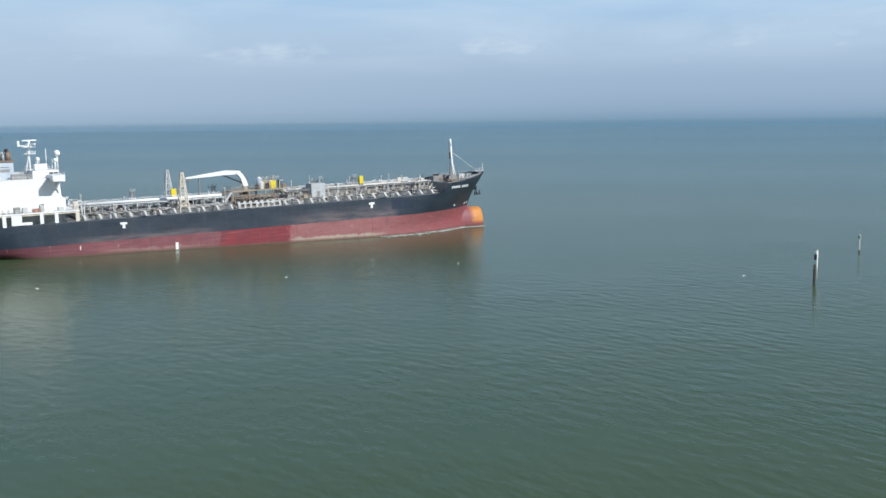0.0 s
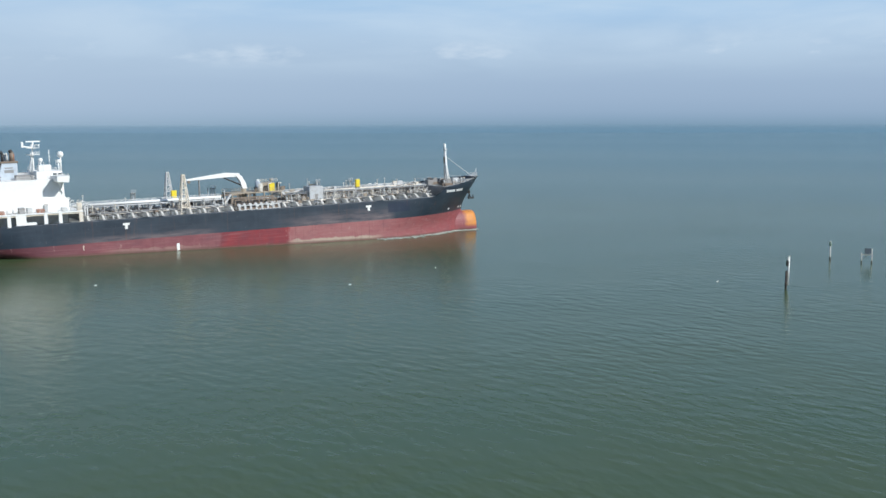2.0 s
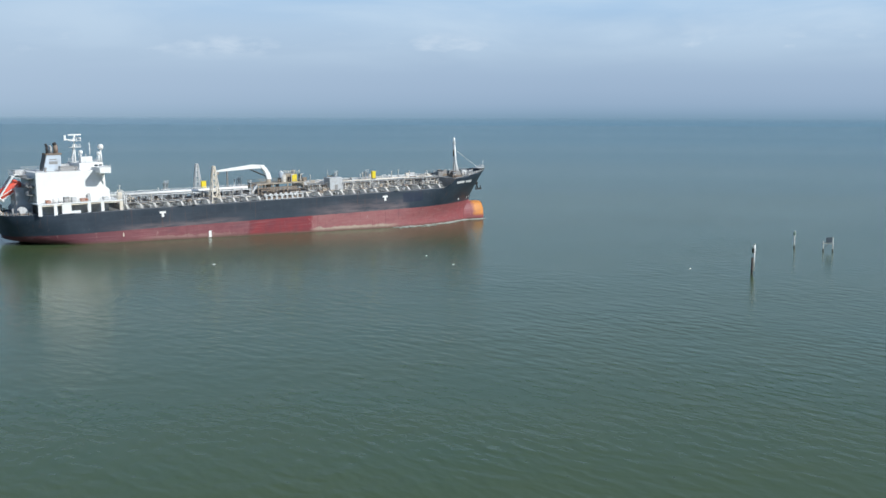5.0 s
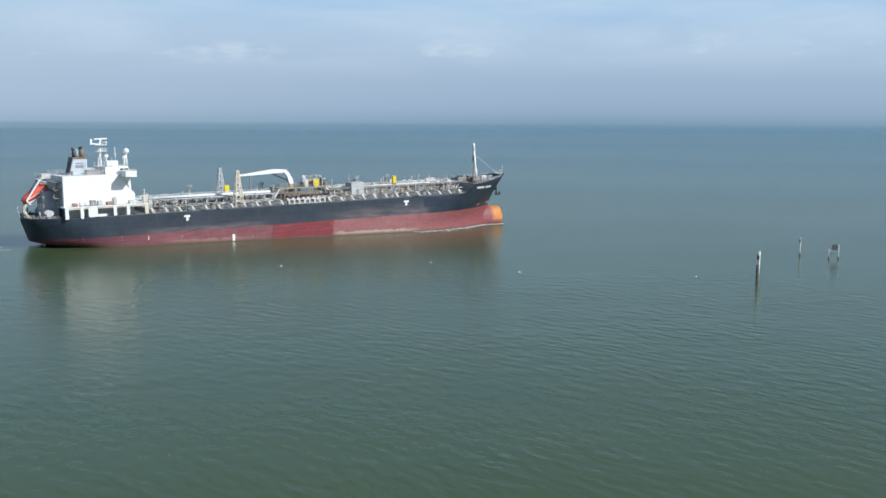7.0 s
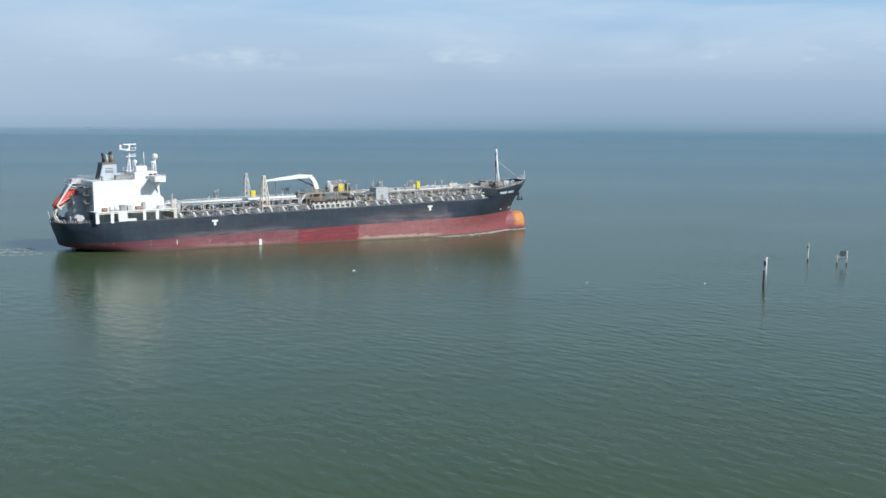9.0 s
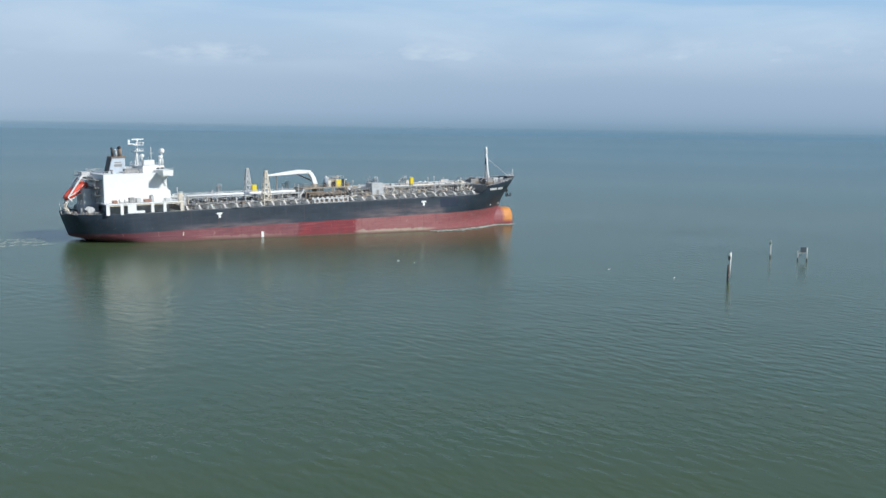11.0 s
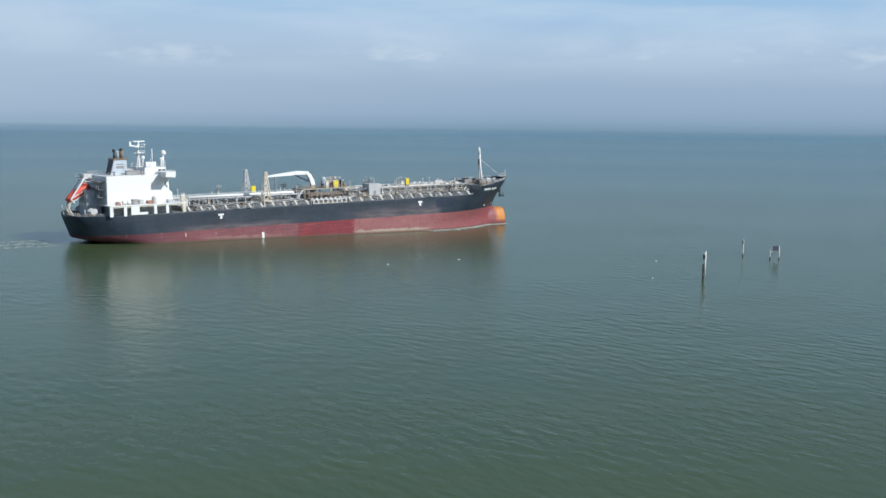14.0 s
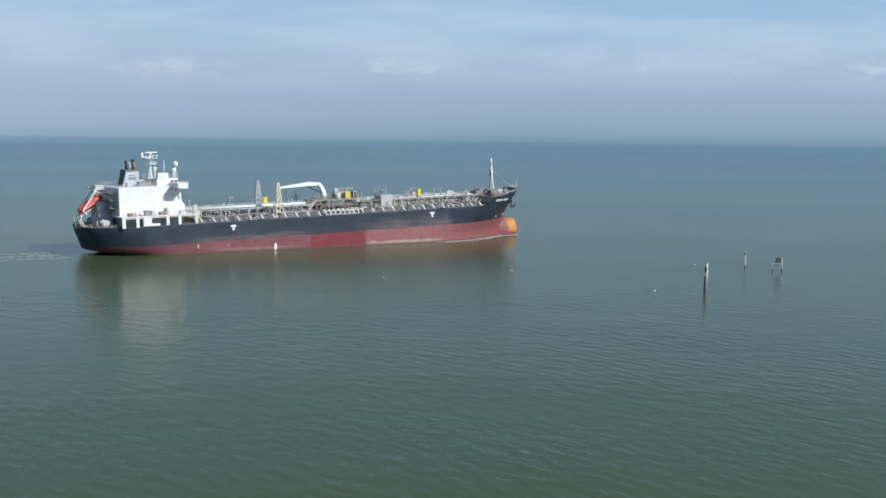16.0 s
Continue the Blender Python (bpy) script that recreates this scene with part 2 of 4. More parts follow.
M_BLACK, M_RED, M_SEA = hull_black(), hull_red(), sea_water()
M_WHITE = worn_paint("white_ship_paint", (0.80, 0.80, 0.78), (0.58, 0.50, 0.42), 0.22, 0.5)
M_CREAM = worn_paint("cream_ship_paint", (0.72, 0.66, 0.56), (0.40, 0.24, 0.14), 0.5, 0.9)
M_GREY = worn_paint("grey_deck_paint", (0.27, 0.27, 0.265), (0.17, 0.12, 0.085), 0.55, 0.8)
M_PALE = worn_paint("pale_grey_paint", (0.56, 0.57, 0.57), (0.25, 0.19, 0.14), 0.45, 1.1)
M_MID = worn_paint("mid_grey_paint", (0.46, 0.48, 0.49), (0.26, 0.2, 0.16), 0.5, 0.9)
M_GIRDER = worn_paint("tan_grey_girder_paint", (0.64, 0.62, 0.57), (0.34, 0.26, 0.18), 0.45, 0.8)
M_TAN = worn_paint("dull_tan_paint", (0.36, 0.31, 0.24), (0.20, 0.13, 0.08), 0.6, 0.8)
M_DECK = worn_paint("weathered_deck_plating", (0.29, 0.30, 0.29), (0.12, 0.085, 0.06), 0.75, 0.25, 0.75)
M_BROWN = worn_paint("rust_brown_paint", (0.19, 0.145, 0.11), (0.34, 0.28, 0.21), 0.5, 1.0, 0.7)
M_RUSTED = worn_paint("orange_rusted_steel", (0.30, 0.12, 0.06), (0.16, 0.07, 0.04), 0.6, 1.4, 0.75)
M_YELLOW = worn_paint("yellow_paint", (0.74, 0.58, 0.02), (0.45, 0.30, 0.05), 0.25, 1.5)
M_ORANGE = worn_paint("orange_boat_plastic", (0.72, 0.10, 0.06), (0.58, 0.18, 0.13), 0.3, 1.0, 0.35)
M_FUNNEL = worn_paint("blue_grey_funnel_paint", (0.50, 0.56, 0.62), (0.26, 0.26, 0.27), 0.4, 0.5)
# near-black for soot and black paint; also stands for shade on some parts
M_DARK = worn_paint("black_soot_shade_paint", (0.022, 0.022, 0.024), (0.09, 0.06, 0.045), 0.4, 1.2)
M_GLASS = Mat("dark_window_glass", 0.06).color((0.02, 0.03, 0.035)).m
M_WOOD = worn_paint("tarred_pile_timber", (0.035, 0.030, 0.026), (0.10, 0.085, 0.07), 0.6, 3.0, 0.85)
M_BATTEN = worn_paint("white_batten_paint", (0.76, 0.77, 0.75), (0.46, 0.43, 0.38), 0.4, 2.0, 0.7)
M_BOARD = worn_paint("blue_grey_board_paint", (0.075, 0.10, 0.125), (0.05, 0.05, 0.05), 0.5, 1.5, 0.8)
M_GREEN = worn_paint("grey_green_lamp_paint", (0.20, 0.27, 0.22), (0.10, 0.12, 0.10), 0.5, 2.0, 0.7)
M_PILE_PALE = worn_paint("bleached_pile_coating", (0.60, 0.60, 0.56), (0.32, 0.28, 0.22), 0.45, 2.0, 0.7)


# ---- building helpers ----
def box(bm, x0, x1, y0, y1, z0, z1):
    v = [bm.verts.new((x, y, z)) for x in (x0, x1) for y in (y0, y1) for z in (z0, z1)]
    for f in ((0, 1, 3, 2), (4, 6, 7, 5), (0, 4, 5, 1), (2, 3, 7, 6), (0, 2, 6, 4), (1, 5, 7, 3)):
        bm.faces.new([v[i] for i in f])
    return bm


def rod(bm, a, b, r, seg=8, r2=None):
    """A round bar from a to b, with closed ends; r2 is the radius at b."""
    a, b = Vector(a), Vector(b)
    d = (b - a).normalized()
    u = d.orthogonal().normalized()
    w = d.cross(u)
    r2 = r if r2 is None else r2
    rings = []
    for p, rr in ((a, r), (b, r2)):
        rings.append([bm.verts.new(p + (u * math.cos(2 * math.pi * i / seg) + w * math.sin(2 * math.pi * i / seg)) * rr) for i in range(seg)])
    for i in range(seg):
        j = (i + 1) % seg
        f = bm.faces.new((rings[0][i], rings[0][j], rings[1][j], rings[1][i]))
        f.smooth = seg > 6
    bm.faces.new(rings[0][::-1])
    bm.faces.new(rings[1])
    return bm


def ring_loft(bm, rings, caps=True, smooth=True):
    """Joins closed rings of points, all of one length."""
    made = [[bm.verts.new(p) for p in ring] for ring in rings]
    n = len(made[0])
    for a, b in zip(made, made[1:]):
        for i in range(n):
            f = bm.faces.new((a[i], a[(i + 1) % n], b[(i + 1) % n], b[i]))
            f.smooth = smooth
    if caps:
        bm.faces.new(made[0][::-1])
        bm.faces.new(made[-1])
    return bm


def prism(bm, outline, y0, y1):
    """An outline in x and z, drawn out from y0 to y1."""
    return ring_loft(bm, [[(x, y0, z) for x, z in outline], [(x, y1, z) for x, z in outline]], smooth=False)


def ball(bm, c, r, seg=12, rings=8, squash=1.0):
    made = []
    for i in range(1, rings):
        a = math.pi * i / rings
        made.append([(c[0] + r * math.sin(a) * math.cos(2 * math.pi * j / seg), c[1] + r * math.sin(a) * math.sin(2 * math.pi * j / seg), c[2] - r * squash * math.cos(a)) for j in range(seg)])
    return ring_loft(bm, made)


def finish(bm, bevel=0.0):
    if bevel:
        bmesh.ops.bevel(bm, geom=bm.edges[:], offset=bevel, segments=1, affect="EDGES")
    bmesh.ops.recalc_face_normals(bm, faces=bm.faces[:])
    return bm


def part(name, bm, material, parent, label="", bevel=0.0):
    """One mesh object from bm, as a part of its parent (or a thing by itself)."""
    finish(bm, bevel)
    me = bpy.data.meshes.new(name)
    bm.to_mesh(me)
    bm.free()
    me.materials.append(material)
    ob = new(name, me)
    ob.parent = parent
    if label:
        tagged(ob, label)
    return ob


def B():
    return bmesh.new()


# ---- the sea ----
def make_sea():
    bm = B()
    steps = [-9000, -2500, -1200, -600, -200, 0, 200, 400, 700, 1200, 2500, 9000]
    grid = [[bm.verts.new((x, y, 0)) for y in steps] for x in steps]
    for i in range(len(steps) - 1):
        for j in range(len(steps) - 1):
            bm.faces.new((grid[i][j], grid[i + 1][j], grid[i + 1][j + 1], grid[i][j + 1]))
    sea = part("water", bm, M_SEA, None)
    return tagged(sea, "wide grey-green sea with small wind ripples", "sea", kind="structure")


water = make_sea()


# ---- glowing sheets for haze over the far water ----
def haze_glow(name, radius, top, density, colour):
    """A glowing see-through ring standing in for haze: density gives its strength over its height."""
    m = bpy.data.materials.new(name)
    m.use_nodes = True
    nt = m.node_tree
    nt.nodes.clear()
    N, L = nt.nodes.new, nt.links.new
    coord, sep = N("ShaderNodeTexCoord"), N("ShaderNodeSeparateXYZ")
    L(coord.outputs["Object"], sep.inputs[0])
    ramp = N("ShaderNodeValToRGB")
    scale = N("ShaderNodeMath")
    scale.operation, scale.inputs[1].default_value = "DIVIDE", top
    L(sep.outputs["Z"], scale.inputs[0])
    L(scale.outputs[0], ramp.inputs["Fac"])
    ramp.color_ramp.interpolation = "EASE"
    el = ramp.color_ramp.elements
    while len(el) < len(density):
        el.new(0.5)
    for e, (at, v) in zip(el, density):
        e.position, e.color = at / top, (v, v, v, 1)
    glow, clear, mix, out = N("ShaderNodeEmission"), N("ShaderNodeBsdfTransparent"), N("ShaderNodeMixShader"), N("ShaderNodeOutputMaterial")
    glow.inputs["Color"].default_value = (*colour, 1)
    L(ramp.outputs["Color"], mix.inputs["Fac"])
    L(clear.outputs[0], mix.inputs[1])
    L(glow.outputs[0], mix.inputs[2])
    L(mix.outputs[0], out.inputs["Surface"])
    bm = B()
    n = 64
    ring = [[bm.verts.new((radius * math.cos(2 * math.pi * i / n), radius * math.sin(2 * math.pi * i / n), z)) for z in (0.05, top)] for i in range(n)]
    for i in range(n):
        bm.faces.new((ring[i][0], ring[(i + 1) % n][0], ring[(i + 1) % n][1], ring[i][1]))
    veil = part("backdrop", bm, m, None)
    return tagged(veil, "glowing blue-grey sheet standing in for haze over far water", "haze", kind="structure")


# glowing rings imitate blue air over the middle distance, a little paler far out
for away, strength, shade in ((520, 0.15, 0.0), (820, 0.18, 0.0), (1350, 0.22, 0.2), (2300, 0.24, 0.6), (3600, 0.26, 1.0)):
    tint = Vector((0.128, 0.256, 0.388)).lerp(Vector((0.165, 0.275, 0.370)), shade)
    haze_glow("sea_air_glow", away, 39.0, ((0.0, 0.0), (14.0, strength), (28.0, strength), (39.0, 0.0)), tuple(tint))


# ---- the tanker ----
DECK, PAINT, TRIM = 8.6, 2.45, 1.63
LENGTH, HALF, BULGE = 183.4, 16.1, 0.8
tanker = new("tanker")
tagged(tanker, "black and red oil tanker with white deckhouse, under way at sea", "ship")


def sheer(x):
    """Height of the hull's upper edge: the main deck, then the ramp up to the forecastle."""
    if x < 155.5:
        return DECK + 0.35
    if x < 162.5:
        s = (x - 155.5) / 7
        return DECK + 0.35 + 3.15 * s * s * (3 - 2 * s)
    return 12.1 + 2.35 * ((x - 162.5) / 20.9) ** 1.1


def stern_x(z):
    """The raked transom, and the counter that sweeps forward below it."""
    return 1.3 + 2.1 * min(max((8.6 - z) / 7.4, 0), 1) + max(1.2 - z, 0) * 4.0


def breadth(x, z):
    """Half breadth of the hull at a station x and a height z, zero past its ends."""
    up = min(max(z / 12.0, 0.0), 1.0)
    # forward
    stem = 176.0 + 7.4 * min(max((z - PAINT) / 12.0, 0), 1) ** 1.25
    start = 132 + 17 * min(max((z + 2) / 12, 0), 1)
    f = 1.0
    if x > start:
        s = min((x - start) / (stem - start), 1)
        f = (1 - s ** (1.9 + 0.5 * up)) ** (1.0 - 0.25 * up)
    # aft
    low = min(max((6.5 - z) / 8.0, 0), 1)
    stern = stern_x(z)
    if x < stern - 1e-6:
        return 0.0
    round_off = min(math.sqrt((x - stern) / BULGE), 1.0)
    stern += BULGE
    end = 20 + 7 * low
    a = 1.0
    if x < end:
        s = max(x - stern, 0) / (end - stern)
        b0 = 0.52 - 0.18 * low
        a = b0 + (1 - b0) * math.sin(min(s, 1) * math.pi / 2) ** 0.6
    return HALF * f * a * round_off


def hull_shell(z_levels, top):
    """Plating between heights; above the deck the levels follow the sheer."""
    bm = B()
    n = 120
    for side in (-1, 1):
        rows = []
        for z in z_levels:
            row = []
            for i in range(n + 1):
                s = i / n
                stern = stern_x(z) + BULGE
                stem = 176.0 + 7.4 * min(max((z - PAINT) / 12.0, 0), 1) ** 1.25
                s = s - 0.045 * math.sin(4 * math.pi * s)
                x = stern + (stem - stern) * s
                z_here = z
                if top:
                    z_here = min(z, sheer(x))
                row.append(bm.verts.new((x, side * max(breadth(x, z_here), 0.02), z_here)))
            rows.append(row)
        for a, b in zip(rows, rows[1:]):
            for i in range(n):
                if max((b[i].co - a[i].co).length, (b[i + 1].co - a[i + 1].co).length) < 1e-4:
                    continue
                f = bm.faces.new((a[i], a[i + 1], b[i + 1], b[i]))
                f.smooth = True
        if side == -1:
            first = [r[0] for r in rows]
        else:
            for k in range(len(rows) - 1):
                if (first[k].co - first[k + 1].co).length > 1e-4:
                    # the transom, rounded aft
                    strips = []
                    for corner in (first[k], first[k + 1]):
                        c = corner.co
                        strips.append([bm.verts.new((c.x - BULGE * (1 - u * u), -c.y * u, c.z)) for u in [j / 5 - 1 for j in range(11)]])
                    for j in range(10):
                        bm.faces.new((strips[0][j], strips[0][j + 1], strips[1][j + 1], strips[1][j])).smooth = True
    bmesh.ops.remove_doubles(bm, verts=bm.verts[:], dist=0.002)
    return bm


part("hull", hull_shell([PAINT, 3.2, 4.2, 5.2, 6.4, 7.6, 8.6, 8.95, 9.8, 10.8, 11.8, 12.7, 13.6, 14.45], True), M_BLACK, tanker, "black topside plating, scuffed and rust-streaked")
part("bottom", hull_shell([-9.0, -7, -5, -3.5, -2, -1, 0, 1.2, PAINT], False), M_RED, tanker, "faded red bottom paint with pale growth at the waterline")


def bulb():
    bm = B()
    rings = []
    for i in range(12):
        s = i / 11
        x = 166 + 16.4 * s
        r = (1 - max(0, (s - 0.45) / 0.55) ** 12.0) ** 0.5 if s < 1 else 0.02
        rings.append([(x, 3.0 * r * math.cos(a), -3.9 + 5.7 * r * math.sin(a)) for a in (2 * math.pi * k / 20 for k in range(20))])
    return ring_loft(bm, rings)


part("bulbous_bow", bulb(), M_RED, tanker, "orange-primed rounded bulb above the water")


def deck_plate(x0, x1, level, step=2.0, inset=0.15):
    """A deck between two stations; level is its height at a station."""
    bm = B()
    xs = [x0 + (x1 - x0) * i / int((x1 - x0) / step) for i in range(int((x1 - x0) / step) + 1)]
    rows = [[bm.verts.new((x, s * max(breadth(x, level(x)) - inset, 0.05), zz)) for s in (-1, 1) for zz in (level(x), level(x) - 0.2)] for x in xs]
    for a, b in zip(rows, rows[1:]):
        bm.faces.new((a[0], b[0], b[2], a[2]))
        bm.faces.new((a[1], a[3], b[3], b[1]))
        bm.faces.new((a[0], a[1], b[1], b[0]))
        bm.faces.new((a[2], b[2], b[3], a[3]))
    return bm


def fore_level(x):
    """Height of the forecastle deck, which rises with the sheer."""
    return max(11.8, sheer(x) - 0.8)


part("main_deck", deck_plate(1.0, 162, lambda x: DECK), M_DECK, tanker, "weathered grey-brown deck plating")
part("forecastle_deck", deck_plate(162.6, 181.2, fore_level, inset=0.3), M_DECK, tanker)

def rail(x0, y0, x1, y1, z, gap=1.6, h=1.05):
    """Posts and three bars between two points on a level deck."""
    bm = B()
    n = max(1, int(math.hypot(x1 - x0, y1 - y0) / gap))
    for i in range(n + 1):
        s = i / n
        x, y = x0 + (x1 - x0) * s, y0 + (y1 - y0) * s
        rod(bm, (x, y, z), (x, y, z + h), 0.045, 4)
    for k in (0.4, 0.72, 1.0):
        rod(bm, (x0, y0, z + h * k), (x1, y1, z + h * k), 0.04, 4)
    return bm


# ---- accommodation ----
fixed_parts = set(tanker.children)
house = part("deckhouse", prism(B(), [(11.2, 12.2), (33.4, 12.2), (33.4, 15.3), (32.2, 16.4), (32.2, 21.5), (11.2, 21.5)], -11, 11), M_WHITE, tanker, "white multi-storey accommodation block", 0.08)
part("lower_house", box(B(), 12.5, 33.0, -10.6, 10.6, DECK, 11.85), M_PALE, tanker)
part("boat_deck", box(B(), 10.3, 36.2, -16.0, 16.0, 11.85, 12.2), M_WHITE, tanker, "white overhanging boat deck", 0.05)
for side in (-1, 1):
    for x0, x1 in ((10.4, 11.5), (15.0, 16.0), (17.4, 20.2), (25.1, 26.1), (29.2, 30.2), (35.0, 36.1)):
        part("pillar", box(B(), x0, x1, side * 15.9, side * 15.45, DECK, 11.85), M_WHITE if x0 < 34 else M_CREAM, tanker)
    part("screen", box(B(), 20.2, 23.0, side * 15.85, side * 15.5, DECK, 9.7), M_WHITE, tanker)
    part("beam", box(B(), 11.5, 35.0, side * 15.8, side * 15.5, 11.45, 11.85), M_CREAM, tanker)
    part("deck_rail", rail(10.6, side * 15.8, 36.0, side * 15.8, 12.2), M_PALE, tanker)
    wing = part("bridge_wing", prism(B(), [(29.6, 21.2), (33.0, 21.0), (33.2, 23.0), (29.6, 22.9)], side * 7.2, side * 16.3), M_WHITE, tanker, "white open bridge wing", 0.05)
    part("bracket", prism(B(), [(30.4, 21.2), (32.0, 21.1), (32.0, 17.6)], side * 11.0, side * 11.5), M_WHITE, wing)
    part("wing_strut", rod(B(), (31.4, side * 11, 18.6), (31.4, side * 15.3, 21.2), 0.18), M_WHITE, wing)
wheelhouse = part("wheelhouse", box(B(), 25.7, 33.1, -7.4, 7.4, 21.5, 24.1), M_WHITE, tanker, "white wheelhouse with dark windows", 0.08)
for i in range(9):
    y = -6.6 + i * 1.65
    part("window", box(B(), 33.08, 33.16, y - 0.62, y + 0.62, 22.3, 23.5), M_GLASS, wheelhouse)
for side in (-1, 1):
    for x in (30.9, 32.3):
        part("window", box(B(), x - 0.55, x + 0.55, side * 7.38, side * 7.46, 22.3, 23.5), M_GLASS, wheelhouse)
    part("door", box(B(), 26.2, 27.3, side * 10.98, side * 11.07, 12.25, 14.3), M_BROWN, house, "dark brown weather door")
    part("roof_rail", rail(11.4, side * 10.8, 29.4, side * 10.8, 21.5), M_PALE, house)
part("roof_rail", rail(11.4, -10.8, 11.4, 10.8, 21.5), M_PALE, house)
for side in (-1, 1):
    part("roof_rail", rail(26.0, side * 7.2, 33.0, side * 7.2, 24.1), M_PALE, wheelhouse)
    part("wing_rail", rail(29.8, side * 16.2, 33.0, side * 16.2, 22.9, 0.8, 0.7), M_PALE, wheelhouse)
# galleries and stairs in grey, which paints in the shade behind the house
for z in (14.8, 17.3, 19.8):
    part("aft_gallery", box(B(), 8.9, 11.2, -9.5, 9.5, z - 0.15, z), M_GREY, house)
    part("gallery_rail", rail(9.0, -9.4, 9.0, 9.4, z), M_PALE, house)
    part("stair", prism(B(), [(9.3, z - 2.5), (9.9, z - 2.5), (10.9, z), (10.3, z)], -7.6, -6.7), M_GREY, house)
part("aft_platform", box(B(), 7.4, 13.6, 1.5, 10.5, 20.4, 20.7), M_WHITE, house)
part("platform_rail", rail(7.5, 1.6, 7.5, 10.4, 20.7, h=1.3), M_PALE, house)
part("ventilator", box(B(), 8.0, 11.0, 3.0, 8.0, 20.7, 21.9), M_PALE, house, "pale ventilator housing", 0.1)
# casing colour greyed from white to imitate its shaded side
part("engine_casing", box(B(), 6.4, 11.2, -4.2, 4.2, DECK, 16.8), M_MID, tanker, "engine casing behind the deckhouse, greyed to stand for shade", 0.08)

# access trunk and bent air pipes at the forward end of the boat deck
for side in (-1, 1):
    trunk = part("access_trunk", box(B(), 34.6, 36.0, side * 15.7, side * 14.3, 12.2, 14.5), M_CREAM, tanker, "cream access trunk with rust runs", 0.1)
    part("trunk_rail", rail(34.6, side * 15.6, 36.0, side * 15.6, 14.5, 0.7, 0.8), M_CREAM, trunk)
    for x, y, top in ((37.4, 12.6, 13.2), (38.4, 11.2, 12.8), (37.0, 9.6, 13.8)):
        neck = part("air_pipe", rod(B(), (x, side * y, DECK), (x, side * y, top), 0.24, 8), M_PALE, tanker)
        bm = B()
        for a, b in ((0, 50), (50, 100), (100, 150)):
            p, q = (((x + 0.6 - 0.6 * math.cos(radians(d))), side * y, top + 0.6 * math.sin(radians(d))) for d in (a, b))
            rod(bm, p, q, 0.24, 8)
        part("pipe_bend", bm, M_PALE, neck)

# gear on the boat deck and roof
for x, w, h, mat in ((13.2, 1.5, 1.0, M_RUSTED), (18.6, 1.7, 1.7, M_GREY), (20.9, 1.5, 1.5, M_PALE), (23.6, 2.4, 1.0, M_RUSTED), (25.6, 1.1, 2.0, M_MID), (30.6, 1.6, 1.1, M_PALE)):
    part("deck_locker", box(B(), x, x + w, -14.2, -12.3, 12.2, 12.2 + h), mat, tanker, "", 0.12)
    part("deck_locker", box(B(), x, x + w, 12.3, 14.2, 12.2, 12.2 + h), mat, tanker, "", 0.12)
for side in (-1, 1):
    for x in (15.4, 17.0):
        raft = part("life_raft", ball(rod(B(), (x, side * 13.2, 12.95), (x + 0.9, side * 13.2, 12.95), 0.62, 14), (x + 0.9, side * 13.2, 12.95), 0.62, 12, 8), M_WHITE, tanker, "white life raft canister")
        part("cradle", box(B(), x, x + 0.9, side * 13.2 - 0.5, side * 13.2 + 0.5, 12.2, 12.5), M_GREY, raft)
for x, y in ((15.0, -7.5), (22.0, -4.5), (22.8, 3.5), (24.0, -8.4)):
    part("roof_vent", ball(rod(B(), (x, y, 21.5), (x, y, 22.4), 0.35, 10), (x, y, 22.6), 0.6, 10, 6, 0.6), M_GREY, house)
part("roof_box", box(B(), 19.8, 24.2, -6.2, -3.6, 21.5, 22.9), M_GREY, house, "", 0.1)
part("roof_box", box(B(), 21.6, 25.4, 1.5, 5.5, 21.5, 23.2), M_PALE, house, "", 0.1)

# funnel
funnel = part("funnel", prism(B(), [(14.8, 21.5), (20.6, 21.5), (20.7, 27.0), (16.2, 27.0)], -2.5, 2.5), M_FUNNEL, tanker, "blue-grey funnel with sooty exhaust pipes", 0.25)
part("funnel_top", box(B(), 16.0, 20.9, -2.6, 2.6, 27.0, 27.5), M_BROWN, funnel, "rusty brown top plate")
# dark sheet that paints the shade on the funnel's aft face
part("funnel_aft_shade", prism(B(), [(14.65, 21.5), (14.8, 21.5), (16.2, 27.0), (16.0, 27.0)], -2.4, 2.4), M_DARK, funnel)
part("emblem", box(B(), 16.9, 19.5, -2.57, -2.5, 24.1, 25.0), M_GREY, funnel, "faded grey bar")
part("emblem", box(B(), 17.0, 19.3, -2.57, -2.5, 25.4, 25.7), M_GREY, funnel, "faded grey bar")
for x, y, z, r, mat in ((16.7, -1.6, 29.9, 0.42, M_DARK), (17.6, 0.8, 29.2, 0.38, M_WHITE), (18.2, -0.6, 29.3, 0.40, M_PALE), (19.3, -1.3, 30.2, 0.62, M_BROWN), (20.0, 0.6, 29.6, 0.5, M_RUSTED)):
    pipe = part("exhaust_pipe", rod(B(), (x, y, 27.4), (x, y, z), r, 12), mat, funnel)
    part("pipe_end", rod(B(), (x, y, z - 0.2), (x - 0.35, y, z + 0.6), r * 1.02, 12, r * 0.9), M_DARK if mat not in (M_PALE, M_WHITE) else mat, pipe)

# masts over the wheelhouse
mast = part("radar_mast", rod(B(), (25.6, 0, 21.5), (25.6, 0, 32.2), 0.32, 10, 0.22), M_WHITE, tanker, "white radar mast with scanners")
for z, w in ((29.0, 1.3), (31.0, 1.6)):
    part("mast_platform", box(B(), 24.1, 27.4, -w, w, z, z + 0.18), M_WHITE, mast)
    part("mast_rail", rail(24.7, -w, 27.3, -w, z + 0.18, 0.9, 0.8), M_WHITE, mast)
